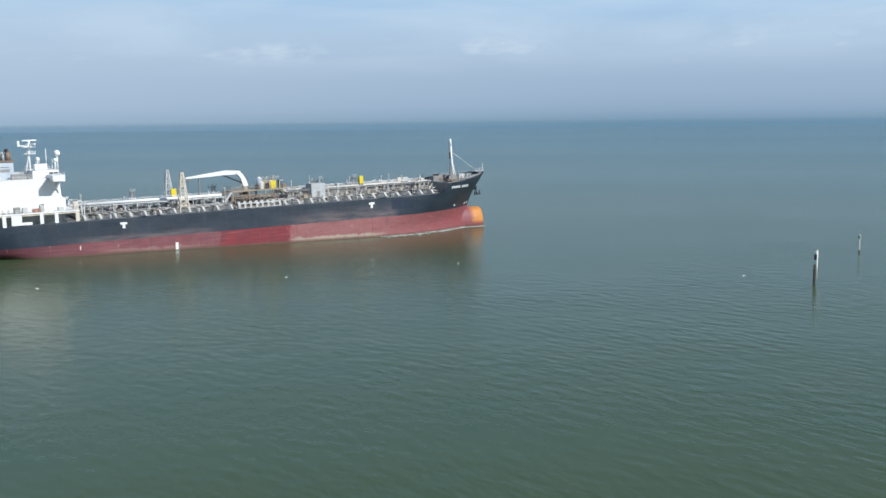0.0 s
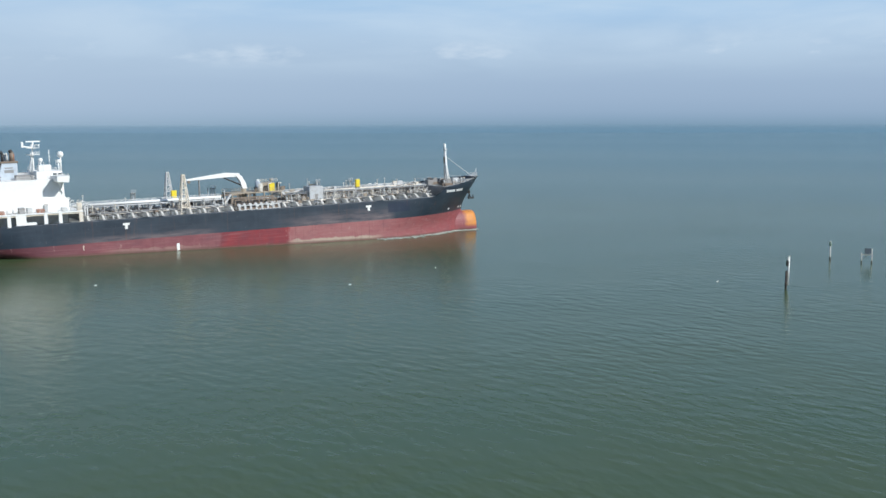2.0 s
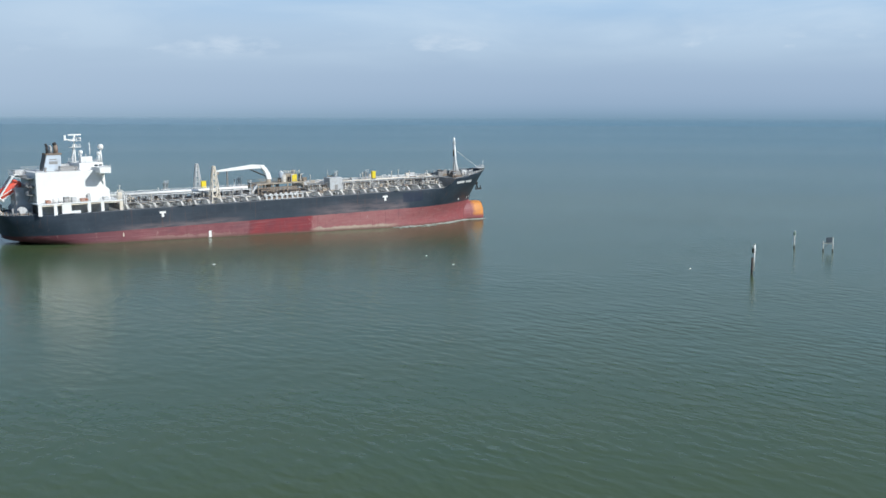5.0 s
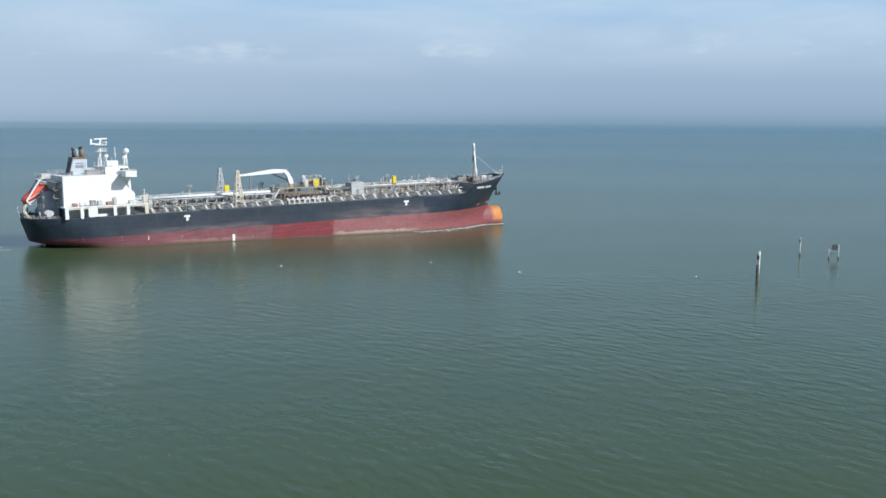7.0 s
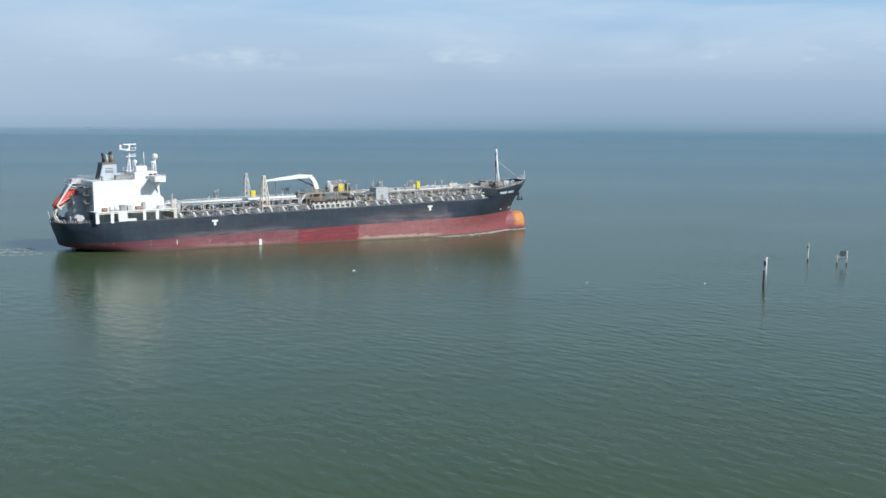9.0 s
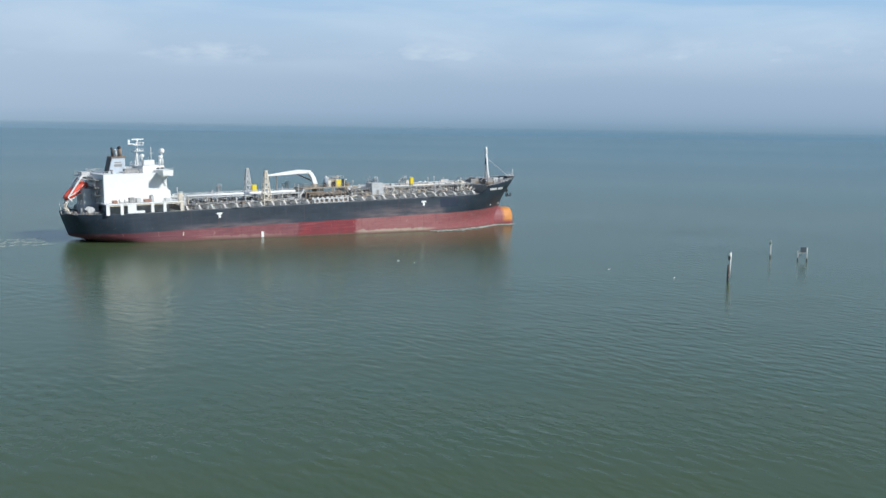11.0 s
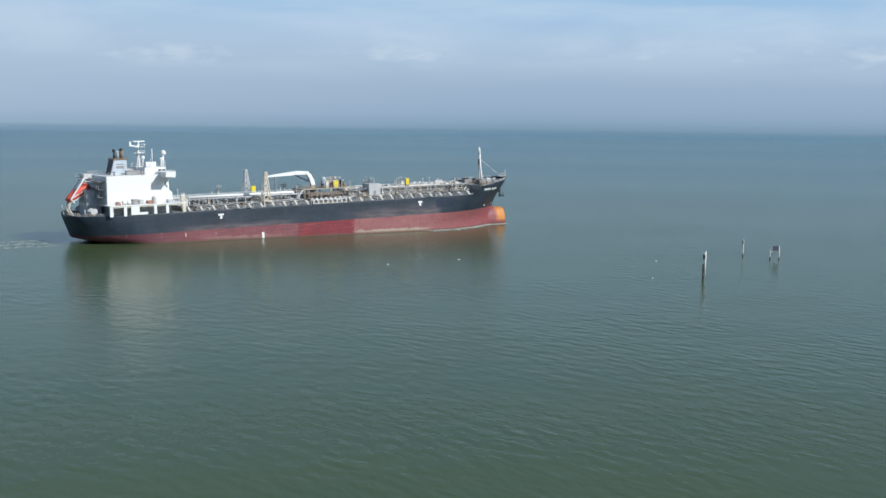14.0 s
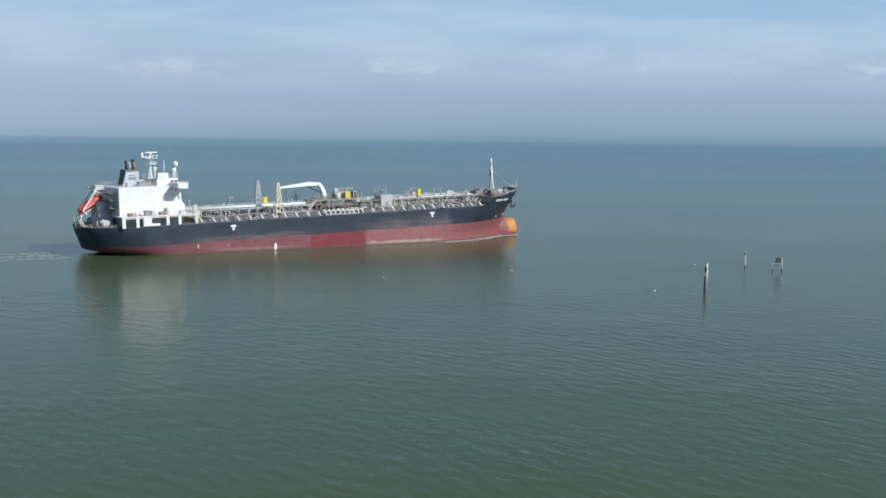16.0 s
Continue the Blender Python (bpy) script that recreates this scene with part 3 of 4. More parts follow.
part("radar_scanner", box(B(), 26.8, 27.3, -2.4, 2.4, 31.7, 32.15), M_WHITE, mast)
part("radar_scanner", box(B(), 24.0, 28.0, 0.3, 0.8, 32.8, 33.2), M_WHITE, mast)
part("radar_pedestal", rod(B(), (25.9, 0.5, 32.1), (25.9, 0.5, 32.8), 0.3, 8), M_WHITE, mast)
part("aerial_bracket", box(rod(B(), (25.5, 0, 31.2), (22.9, 0, 31.6), 0.22, 6), 22.5, 23.1, -0.3, 0.3, 31.3, 33.0), M_WHITE, mast)
part("yard", rod(B(), (25.6, -3.2, 31.0), (25.6, 3.2, 31.0), 0.12, 6), M_WHITE, mast)
part("ladder", box(B(), 24.95, 25.05, -0.3, 0.3, 21.6, 30.0), M_PALE, mast)
part("mast_leg", rod(B(), (23.8, -1.5, 21.5), (25.5, -0.2, 29.5), 0.14, 6), M_WHITE, mast)
part("mast_leg", rod(B(), (23.8, 1.5, 21.5), (25.5, 0.2, 29.5), 0.14, 6), M_WHITE, mast)
signal = part("signal_mast", rod(B(), (30.3, 0, 24.1), (30.3, 0, 30.4), 0.2, 8, 0.1), M_WHITE, tanker)
part("yard", rod(B(), (30.3, -1.8, 28.2), (30.3, 1.8, 28.2), 0.07, 6), M_WHITE, signal)
for x, y, z, r in ((32.7, -4.2, 29.0, 0.95), (32.0, -4.4, 27.0, 0.6), (28.6, 4.6, 27.2, 0.7)):
    dome = part("dome_mast", rod(B(), (x, y, 24.1), (x, y, z - r * 0.6), 0.24, 8), M_WHITE, tanker)
    part("dome", ball(B(), (x, y, z), r, 16, 10), M_WHITE, dome, "white satellite dome")
part("chart_house", box(B(), 26.6, 30.2, -6.2, -3.6, 24.1, 26.0), M_WHITE, wheelhouse, "", 0.08)
for x, y, z in ((28.0, -6.8, 27.0), (31.5, -6.9, 27.4), (29.2, 6.7, 27.3), (33.0, -7.0, 26.4)):
    part("aerial", rod(B(), (x, y, 24.1), (x, y, z), 0.06, 5), M_WHITE, wheelhouse)

# free-fall lifeboat on its ramp
ramp = part("lifeboat_ramp", B(), M_WHITE, tanker, "white inclined launching ramp")
for side in (-1, 1):
    y = side * 1.5
    part("ramp_rail", rod(B(), (1.2, y, 12.2), (11.0, y, 17.9), 0.2, 6), M_WHITE, ramp)
    part("ramp_leg", rod(rod(B(), (2.6, y, DECK), (1.3, y, 11.0), 0.28, 6), (1.3, y, 11.0), (2.0, y, 13.0), 0.26, 6), M_CREAM, ramp)
    part("ramp_leg", rod(B(), (6.0, y, 11.6), (7.6, y, 15.9), 0.18, 6), M_WHITE, ramp)
    part("davit_arm", rod(B(), (2.0, side * 2.1, 14.0), (6.3, side * 2.1, 20.2), 0.30, 6), M_WHITE, ramp)
    part("davit_leg", rod(B(), (2.0, side * 2.1, 14.0), (3.2, side * 2.1, 12.7), 0.24, 6), M_WHITE, ramp)
    part("davit_stay", rod(B(), (11.2, side * 2.1, 18.7), (6.3, side * 2.1, 20.2), 0.10, 6), M_WHITE, ramp)
part("davit_head", box(B(), 5.9, 6.8, -2.3, 2.3, 20.0, 20.5), M_WHITE, ramp)
boat_rings = []
for i in range(13):
    s = i / 12
    r = max(0.08, math.sin(math.pi * (0.04 + 0.92 * s)) ** 0.45)
    c = Vector((1.2, 0, 13.5)).lerp(Vector((9.0, 0, 18.1)), s)
    up = Vector((-0.51, 0, 0.86))
    boat_rings.append([tuple(c + Vector((0, 1, 0)) * (1.5 * r * math.cos(a)) + up * (1.6 * r * math.sin(a) + (0.25 if math.sin(a) > 0 else 0) * r)) for a in (2 * math.pi * k / 16 for k in range(16))])
lifeboat = part("lifeboat", ring_loft(B(), boat_rings), M_ORANGE, tanker, "orange enclosed free-fall lifeboat on its ramp")
part("cockpit", box(B(), 6.4, 7.7, -0.7, 0.7, 18.2, 19.2), M_ORANGE, lifeboat, "", 0.2)
part("stripe", prism(B(), [(2.4, 14.3), (2.5, 14.1), (7.9, 17.3), (7.8, 17.5)], -1.60, -1.45), M_WHITE, lifeboat, "white side stripe")

# poop deck gear
part("stern_rail", rail(2.4, -7.4, 2.4, 7.4, DECK), M_PALE, tanker)
for side in (-1, 1):
    for x0, x1 in ((2.6, 4.2), (4.2, 6.6), (6.6, 10.2)):
        part("stern_rail", rail(x0, side * (breadth(x0, DECK) - 0.4), x1, side * (breadth(x1, DECK) - 0.4), DECK), M_PALE, tanker)
    winch = part("mooring_winch", rod(B(), (8.3, side * 7 - 1.6, 9.9), (8.3, side * 7 + 1.6, 9.9), 0.75, 14), M_GREY, tanker, "grey mooring winch drum")
    for dy in (-1.6, 0, 1.6):
        part("flange", rod(B(), (8.3, side * 7 + dy - 0.1, 9.9), (8.3, side * 7 + dy + 0.1, 9.9), 1.2, 16), M_PALE, winch)
    part("winch_bed", box(B(), 7.2, 9.4, side * 7 - 2.0, side * 7 + 2.0, DECK, 9.2), M_BROWN, winch)
    for x, y in ((3.4, 8.0), (5.2, 10.6), (8.8, 13.0), (3.0, 5.0)):
        bollard = part("bollard", rod(rod(B(), (x, side * y, DECK), (x, side * y, 9.7), 0.26, 8), (x + 0.9, side * y, DECK), (x + 0.9, side * y, 9.7), 0.26, 8), M_BROWN, tanker)
    part("vent_post", rod(B(), (5.0, side * 9.2, DECK), (5.0, side * 9.2, 11.0), 0.3, 8), M_GREY, tanker)
part("rudder", box(B(), 7.4, 9.8, -0.3, 0.3, -7.0, 1.2), M_BROWN, tanker, "dark rust-brown rudder under the counter", 0.08)
part("ensign_staff", rod(B(), (0.9, 0, DECK), (0.3, 0, 12.2), 0.07, 5), M_WHITE, tanker)

# the after end is shifted from its drawn stations to fit the camera's view
for ob in set(tanker.children) - fixed_parts:
    if not ob.name.startswith(("stern_rail", "bollard", "ensign", "mooring", "vent_post")):
        ob.location.x = 0.75
    if ob.name.startswith(("funnel", "radar_mast", "signal_mast", "dome_mast")):
        ob.location.x, ob.location.z = 1.2, -0.55
    if ob.name.startswith(("wheelhouse", "bridge_wing")):
        ob.location.x, ob.location.z = 0.45, -0.4

# ---- cargo deck ----
# girders across the deck with sloping ends, a bay apart
for i in range(27):
    x = 38.6 + i * 4.45
    b = breadth(x, DECK) - 0.5
    bm = B()
    outline = [(-b, DECK), (-b + 2.1, DECK + 1.45), (b - 2.1, DECK + 1.45), (b, DECK)]
    ring_loft(bm, [[(x - 0.16, y, z) for y, z in outline], [(x + 0.16, y, z) for y, z in outline]], smooth=False)
    beam = part("deck_girder", bm, M_GIRDER, tanker)
    part("flange", ring_loft(B(), [[(x - 0.32, y, z + 0.02) for y, z in outline[:3]] + [(x - 0.32, y, z + 0.13) for y, z in outline[2::-1]],
                                    [(x + 0.32, y, z + 0.02) for y, z in outline[:3]] + [(x + 0.32, y, z + 0.13) for y, z in outline[2::-1]]], smooth=False), M_GIRDER, beam)
for side in (-1, 1):
    part("side_rail", rail(36.4, side * 15.9, 84.0, side * 15.9, DECK + 0.3, 2.2), M_PALE, tanker)
    part("side_rail", rail(99.5, side * 15.9, 151.0, side * 15.9, DECK + 0.3, 2.2), M_PALE, tanker)

# cargo lines
for y, z, r, x0, x1, mat in ((-6.6, 9.95, 0.28, 38, 152, M_GREY), (-5.6, 9.95, 0.34, 38, 150, M_PALE), (-4.4, 9.95, 0.34, 40, 148, M_GREY), (-3.1, 10.0, 0.30, 38, 156, M_BROWN), (-1.9, 9.95, 0.26, 40, 140, M_GREY), (2.0, 9.95, 0.30, 40, 150, M_GREY), (3.4, 9.95, 0.34, 38, 148, M_PALE), (4.8, 9.95, 0.34, 40, 150, M_GREY), (6.3, 9.95, 0.28, 38, 152, M_PALE), (-8.2, 9.8, 0.18, 44, 144, M_CREAM), (-10.0, 9.8, 0.14, 50, 130, M_GREY)):
    part("cargo_pipe", rod(B(), (x0, y, z), (x1, y, z), r, 8), mat, tanker)
rng = random.Random(5)
for i in range(25):
    x = 40.4 + i * 4.45
    part("pipe_support", box(box(box(B(), x - 0.12, x + 0.12, -8.8, -8.5, DECK, 10.5), x - 0.12, x + 0.12, 6.7, 7.0, DECK, 10.5), x - 0.14, x + 0.14, -8.8, 7.0, 9.4, 9.62), M_GREY, tanker)
    # cross-over lines and valves
    if i % 3 == 1:
        part("branch_pipe", rod(rod(B(), (x + 1.4, -13.2, 9.7), (x + 1.4, -5.6, 9.7), 0.2, 6), (x + 1.4, -13.2, DECK), (x + 1.4, -13.2, 9.7), 0.2, 6), M_PALE, tanker)
    if i % 2 == 0:
        yy = rng.uniform(-10.5, -8.4)
        hatch = part("tank_hatch", rod(B(), (x + 2.2, yy, DECK), (x + 2.2, yy, 9.6), 0.55, 10), rng.choice((M_GREY, M_PALE, M_BROWN)), tanker)
        part("lid", rod(B(), (x + 2.2, yy, 9.6), (x + 2.2, yy, 9.8), 0.7, 10), M_GREY, hatch)
    for k in range(3):
        vy, vx = rng.uniform(-8.4, 6), x + rng.uniform(0.3, 3.8)
        hgt = rng.uniform(10.4, 11.9)
        vent = part("vent_pipe", rod(B(), (vx, vy, DECK), (vx, vy, hgt), 0.14, 6), rng.choice((M_GREY, M_PALE, M_CREAM, M_BROWN)), tanker)
        part("vent_head", rod(B(), (vx, vy, hgt - 0.1), (vx, vy, hgt + 0.35), 0.28, 8), M_GREY, vent)

# raised catwalk along the middle, with its legs and rails
for x0, x1 in ((37.0, 84.0), (104.0, 158.5)):
    walkway = part("catwalk", box(B(), x0, x1, -1.0, 1.0, 12.2, 12.42), M_PALE, tanker, "pale raised walkway over the pipes")
    part("cable_tray", box(B(), x0, x1, 1.1, 1.7, 11.9, 12.1), M_GREY, walkway)
    part("walkway_pipe", rod(B(), (x0, -1.75, 12.5), (x1, -1.75, 12.5), 0.46 if x0 < 50 else 0.26, 10), M_WHITE if x0 < 50 else M_CREAM, walkway)
    for y in (-1.0, 1.0):
        part("walkway_rail", rail(x0, y, x1, y, 12.42, 1.9, 1.0), M_PALE, walkway)
    x = x0 + 1.5
    while x < x1:
        part("leg", rod(rod(B(), (x, -1.2, DECK), (x, -0.9, 12.2), 0.12, 5), (x, 1.2, DECK), (x, 0.9, 12.2), 0.12, 5), M_GREY, walkway)
        x += 5.3
part("stair", prism(B(), [(36.2, 12.2), (37.4, 12.3), (38.0, 12.3), (36.8, 12.2)], -1, 1), M_PALE, tanker)


def lattice(x, y, z0, z1, w0, w1, mat, label):
    """A four-legged tower with rungs and crossed braces."""
    def at(s, a, b):
        w = w0 + (w1 - w0) * s
        return (x + a * w, y + b * w, z0 + (z1 - z0) * s)
    tower = part("hose_tower", box(B(), x - w0 - 0.2, x + w0 + 0.2, y - w0 - 0.2, y + w0 + 0.2, z0 - 0.2, z0), mat, tanker, label)
    for a, b in ((-1, -1), (-1, 1), (1, -1), (1, 1)):
        part("leg", rod(B(), at(0, a, b), at(1, a, b), 0.20, 6), mat, tower)
    for k in range(6):
        s0, s1 = k / 6, (k + 1) / 6
        bm = B()
        ends = ((-1, -1), (1, -1), (1, 1), (-1, 1))
        for e, g in zip(ends, ends[1:] + ends[:1]):
            rod(bm, at(s1, *e), at(s1, *g), 0.16, 4)
            rod(bm, at(s0, *e), at(s1, *g), 0.12, 4)
        part("bracing", bm, mat, tower)
    part("tower_head", box(B(), x - w1 - 0.12, x + w1 + 0.12, y - w1 - 0.12, y + w1 + 0.12, z1, z1 + 0.45), mat, tower)
    return tower


lattice(69.4, -9.2, DECK, 20.4, 1.55, 0.38, M_CREAM, "cream lattice hose tower")
lattice(70.0, 9.0, DECK, 20.5, 1.6, 0.35, M_PALE, "pale grey lattice hose tower")
for x, y in ((57.5, 5.5), (84.0, 6.0), (133.5, 4.5), (122.0, 6.8)):
    t = part("vent_frame", B(), M_GREY, tanker)
    for dx, dy in ((-0.9, -0.9), (0.9, -0.9), (-0.9, 0.9), (0.9, 0.9)):
        part("leg", rod(B(), (x + dx, y + dy, DECK), (x + dx * 0.6, y + dy * 0.6, 15.0), 0.1, 5), M_GREY, t)
    part("frame_top", box(B(), x - 0.8, x + 0.8, y - 0.8, y + 0.8, 14.8, 15.0), M_GREY, t)
    part("vent_riser", rod(B(), (x, y, DECK), (x, y, 15.3), 0.14, 6), M_PALE, t)
    part("frame_rail", rail(x - 0.8, y - 0.8, x + 0.8, y - 0.8, 15.0, 0.8, 0.9), M_PALE, t)

# hose crane, its jib laid down on the rest
crane = part("hose_crane", rod(B(), (92.0, 0, DECK + 0.7), (92.0, 0, 15.4), 0.95, 14, 0.85), M_TAN, tanker, "tan hose crane with lowered white jib")
part("crane_head", prism(B(), [(91.3, 15.4), (93.0, 15.4), (92.5, 17.4), (91.2, 19.6), (89.6, 20.3), (88.8, 20.1), (90.6, 18.2)], -0.75, 0.75), M_WHITE, crane, "", 0.1)
jib = part("jib", ring_loft(B(), [[(x, y * w, 0.0 + zc + z * h) for y, z in ((-1, -1), (1, -1), (1, 1), (-1, 1))] for x, zc, w, h in ((90.6, 19.9, 0.6, 0.55), (86.0, 20.1, 0.55, 0.75), (80.0, 19.65, 0.45, 0.58), (72.6, 19.1, 0.3, 0.28))], smooth=False), M_WHITE, crane, "white box-section jib", 0.05)
part("jib_ram", rod(B(), (91.4, 0, 16.4), (84.8, 0, 19.4), 0.22, 8), M_DARK, crane)
part("hook_block", box(B(), 73.2, 73.9, -0.3, 0.3, 18.0, 18.9), M_BROWN, jib)
part("jib_rest", rod(rod(B(), (77.5, -0.8, DECK), (77.5, -0.2, 18.2), 0.16, 6), (77.5, 0.8, DECK), (77.5, 0.2, 18.2), 0.16, 6), M_GREY, tanker)

crane.location = (0.6, 0, -0.7)

# manifold amidships
platform = part("crane_platform", box(B(), 86.5, 104.5, -4.5, 4.5, 13.2, 13.6), M_TAN, tanker, "tan platform round the crane")
for x in (87.0, 92.5, 98.0, 104.0):
    for y in (-4.2, 4.2):
        part("leg", box(B(), x - 0.18, x + 0.18, y - 0.18, y + 0.18, DECK, 13.2), M_TAN, platform)
for y in (-4.4, 4.4):
    part("platform_rail", rail(86.6, y, 104.4, y, 13.6), M_TAN, platform)
part("stair", prism(B(), [(82.6, DECK), (83.4, DECK), (87.0, 13.4), (86.2, 13.4)], -4.4, -3.4), M_PALE, platform)
part("stair", prism(B(), [(108.0, DECK), (107.2, DECK), (103.8, 13.4), (104.6, 13.4)], -4.4, -3.4), M_PALE, platform)
for side in (-1, 1):
    for k in range(7):
        x = 86.0 + k * 1.9
        line = part("manifold_pipe", rod(B(), (x, side * 4.0, 10.3), (x, side * 12.4, 10.3), 0.33, 10), M_BROWN if k % 2 else M_TAN, tanker)
        part("flange", rod(B(), (x, side * 12.3, 10.3), (x, side * 12.7, 10.3), 0.55, 10), M_PALE, line)
        part("valve_wheel", rod(B(), (x, side * 9.0, 10.9), (x, side * 9.0, 11.0), 0.42, 10), M_BROWN, line)
    tray = part("drip_tray", box(B(), 84.8, 98.8, side * 10.6, side * 15.2, DECK, 9.5), M_BROWN, tanker, "brown drip tray below the manifold")
    part("tray_side", box(B(), 84.8, 98.8, side * 15.2, side * 15.45, DECK, 9.0), M_PALE, tray)
    part("tray_side", box(B(), 84.8, 98.8, side * 15.2, side * 15.45, 10.2, 10.55), M_PALE, tray)
    for k in range(8):
        x = 85.2 + k * 1.9
        part("tray_post", box(B(), x - 0.32, x + 0.32, side * 15.2, side * 15.45, 9.0, 10.2), M_PALE, tray)
    part("manifold_frame", box(box(B(), 85.0, 99.4, side * 8.2, side * 8.6, 12.0, 12.5), 85.0, 99.4, side * 11.4, side * 11.7, 11.6, 12.0), M_BROWN, tanker)
    for x in (85.2, 89.9, 94.6, 99.2):
        part("frame_leg", box(B(), x - 0.18, x + 0.18, side * 8.2, side * 8.6, DECK, 12.0), M_BROWN, tanker)
        part("frame_leg", box(B(), x - 0.16, x + 0.16, side * 11.4, side * 11.7, DECK, 11.6), M_BROWN, tanker)
pump = part("pump_house", box(B(), 98.4, 103.0, -1.4, 4.2, 13.6, 16.2), M_TAN, tanker, "dull tan pump house", 0.1)
for x, w, h, mat in ((97.0, 1.1, 2.2, M_GIRDER), (103.2, 0.9, 2.6, M_DARK), (95.4, 0.8, 1.5, M_DARK), (99.0, 1.3, 1.7, M_DARK), (104.6, 1.4, 1.2, M_BROWN)):
    part("pump_cabinet", box(B(), x, x + w, -2.9, -1.9, 13.6, 13.6 + h), mat, pump, "", 0.05)
for x in (96.6, 99.9, 103.4):
    part("pump_pipe", rod(rod(B(), (x, -3.3, 13.6), (x, -3.3, 16.0), 0.16, 6), (x, -3.3, 16.0), (x + 1.6, -2.0, 16.0), 0.16, 6), M_GIRDER, pump)
part("pump_vent", rod(B(), (97.6, 0.2, 13.6), (97.6, 0.2, 16.9), 0.9, 12), M_FUNNEL, pump, "blue-grey upright tank")
part("tank_cap", rod(B(), (97.6, 0.2, 16.9), (97.6, 0.2, 17.4), 0.6, 10, 0.3), M_WHITE, pump)
part("pump_vent", rod(B(), (103.2, 2.4, 16.4), (103.2, 2.4, 17.4), 0.6, 10), M_GREY, pump)
part("pump_roof_rail", rail(97.5, -1.9, 103.7, -1.9, 16.4), M_CREAM, pump)
for x, y, z, w in ((100.5, -2.6, 13.4, 1.9), (69.0, 2.2, 12.6, 1.7), (132.4, -2.6, 13.0, 1.5)):
    locker = part("yellow_locker", box(B(), x, x + w, y, y + 0.9, z, z + 2.6), M_YELLOW, tanker, "bright yellow equipment box", 0.08)
    part("locker_stand", box(box(B(), x + 0.1, x + 0.3, y + 0.3, y + 0.6, DECK, z), x + w - 0.3, x + w - 0.1, y + 0.3, y + 0.6, DECK, z), M_GREY, locker)
store = part("deck_store", box(B(), 112.4, 117.4, -8.2, -3.2, 9.6, 14.5), M_MID, tanker, "pale grey deck store", 0.1)
part("store_base", box(B(), 112.6, 117.2, -8.0, -3.4, DECK, 9.6), M_GREY, store)
part("store_door", box(B(), 114.4, 115.4, -8.27, -8.18, 9.8, 12.0), M_GREY, store)
part("store_mast", rod(B(), (112.9, -5.6, 14.5), (112.9, -5.6, 17.2), 0.1, 5), M_PALE, store)
part("store_mast", rod(B(), (116.9, -4.4, 14.5), (116.9, -4.4, 16.6), 0.14, 5), M_PALE, store)
# clutter between the manifold and the forecastle
for i in range(30):
    x = rng.uniform(38, 156) if i < 16 else rng.uniform(100, 156)
    y, w, l, hh = rng.uniform(-9, 8), rng.uniform(0.3, 0.9), rng.uniform(0.4, 1.8), rng.uniform(1.0, 3.2)
    item = part("deck_fitting", box(B(), x, x + l, y, y + w, DECK, DECK + hh), rng.choice((M_TAN, M_PALE, M_GREY, M_BROWN, M_CREAM)), tanker, "", 0.06)
    if i % 2:
        part("fitting_pipe", rod(B(), (x + l, y + w / 2, DECK + hh * 0.7), (x + l + rng.uniform(1.5, 5), y + w / 2, DECK + hh * 0.7), 0.14, 6), M_GREY, item)
for x in (106.5, 120.5, 127.0, 140.5, 146.5):
    part("access_stair", prism(B(), [(x, DECK), (x + 0.5, DECK), (x - 1.9, 12.4), (x - 2.4, 12.4)], -2.6, -1.8), M_PALE, tanker)
for x, y in ((108.0, -9.0), (124.0, -10.0), (143.0, -8.0), (60.0, -10.4)):
    w = part("deck_winch", rod(B(), (x, y - 1.3, 9.8), (x, y + 1.3, 9.8), 0.7, 12), M_BROWN, tanker, "brown deck winch")
    part("winch_frame", box(B(), x - 0.9, x + 0.9, y - 1.6, y + 1.6, DECK, 9.3), M_GREY, w)

# upper pipe rack and tall vents forward
for y, z, r, mat in ((-5.2, 12.0, 0.18, M_BROWN), (-4.2, 12.0, 0.24, M_GREY), (3.2, 12.4, 0.24, M_GREY), (4.2, 12.3, 0.2, M_BROWN)):
    part("upper_pipe", rod(B(), (104.5, y, z), (157.0, y, z), r, 8), mat, tanker)
    part("upper_pipe", rod(B(), (40.0, y, z), (84.0, y, z), r * 0.8, 8), M_PALE, tanker)
for i in range(34):
    x = 38.5 + i * 3.5
    if 84 < x < 104:
        continue
    part("rack_frame", box(box(box(B(), x - 0.1, x + 0.1, -5.9, -5.65, DECK, 12.6), x - 0.1, x + 0.1, 4.6, 4.85, DECK, 12.6), x - 0.1, x + 0.1, -5.9, 4.85, 11.55, 11.75), rng.choice((M_PALE, M_GREY, M_CREAM)), tanker)
    vx, vy, hgt = x + rng.uniform(0.4, 3.0), rng.uniform(-3.0, 9.0), rng.uniform(13.0, 15.2)
    if x < 84 and i % 4:
        continue
    tall = part("tall_vent", rod(B(), (vx, vy, DECK), (vx, vy, hgt), 0.12, 6), rng.choice((M_PALE, M_CREAM, M_WHITE)), tanker)
    part("vent_cap", rod(B(), (vx, vy, hgt - 0.1), (vx, vy, hgt + 0.3), 0.3, 8), M_PALE, tall)
    if x > 104:
        part("valve_stand", box(B(), vx, vx + rng.uniform(0.8, 2.4), vy - 0.5, vy + 0.5, 12.2, 12.2 + rng.uniform(0.6, 2.0)), rng.choice((M_TAN, M_PALE, M_CREAM, M_GREY)), tall)

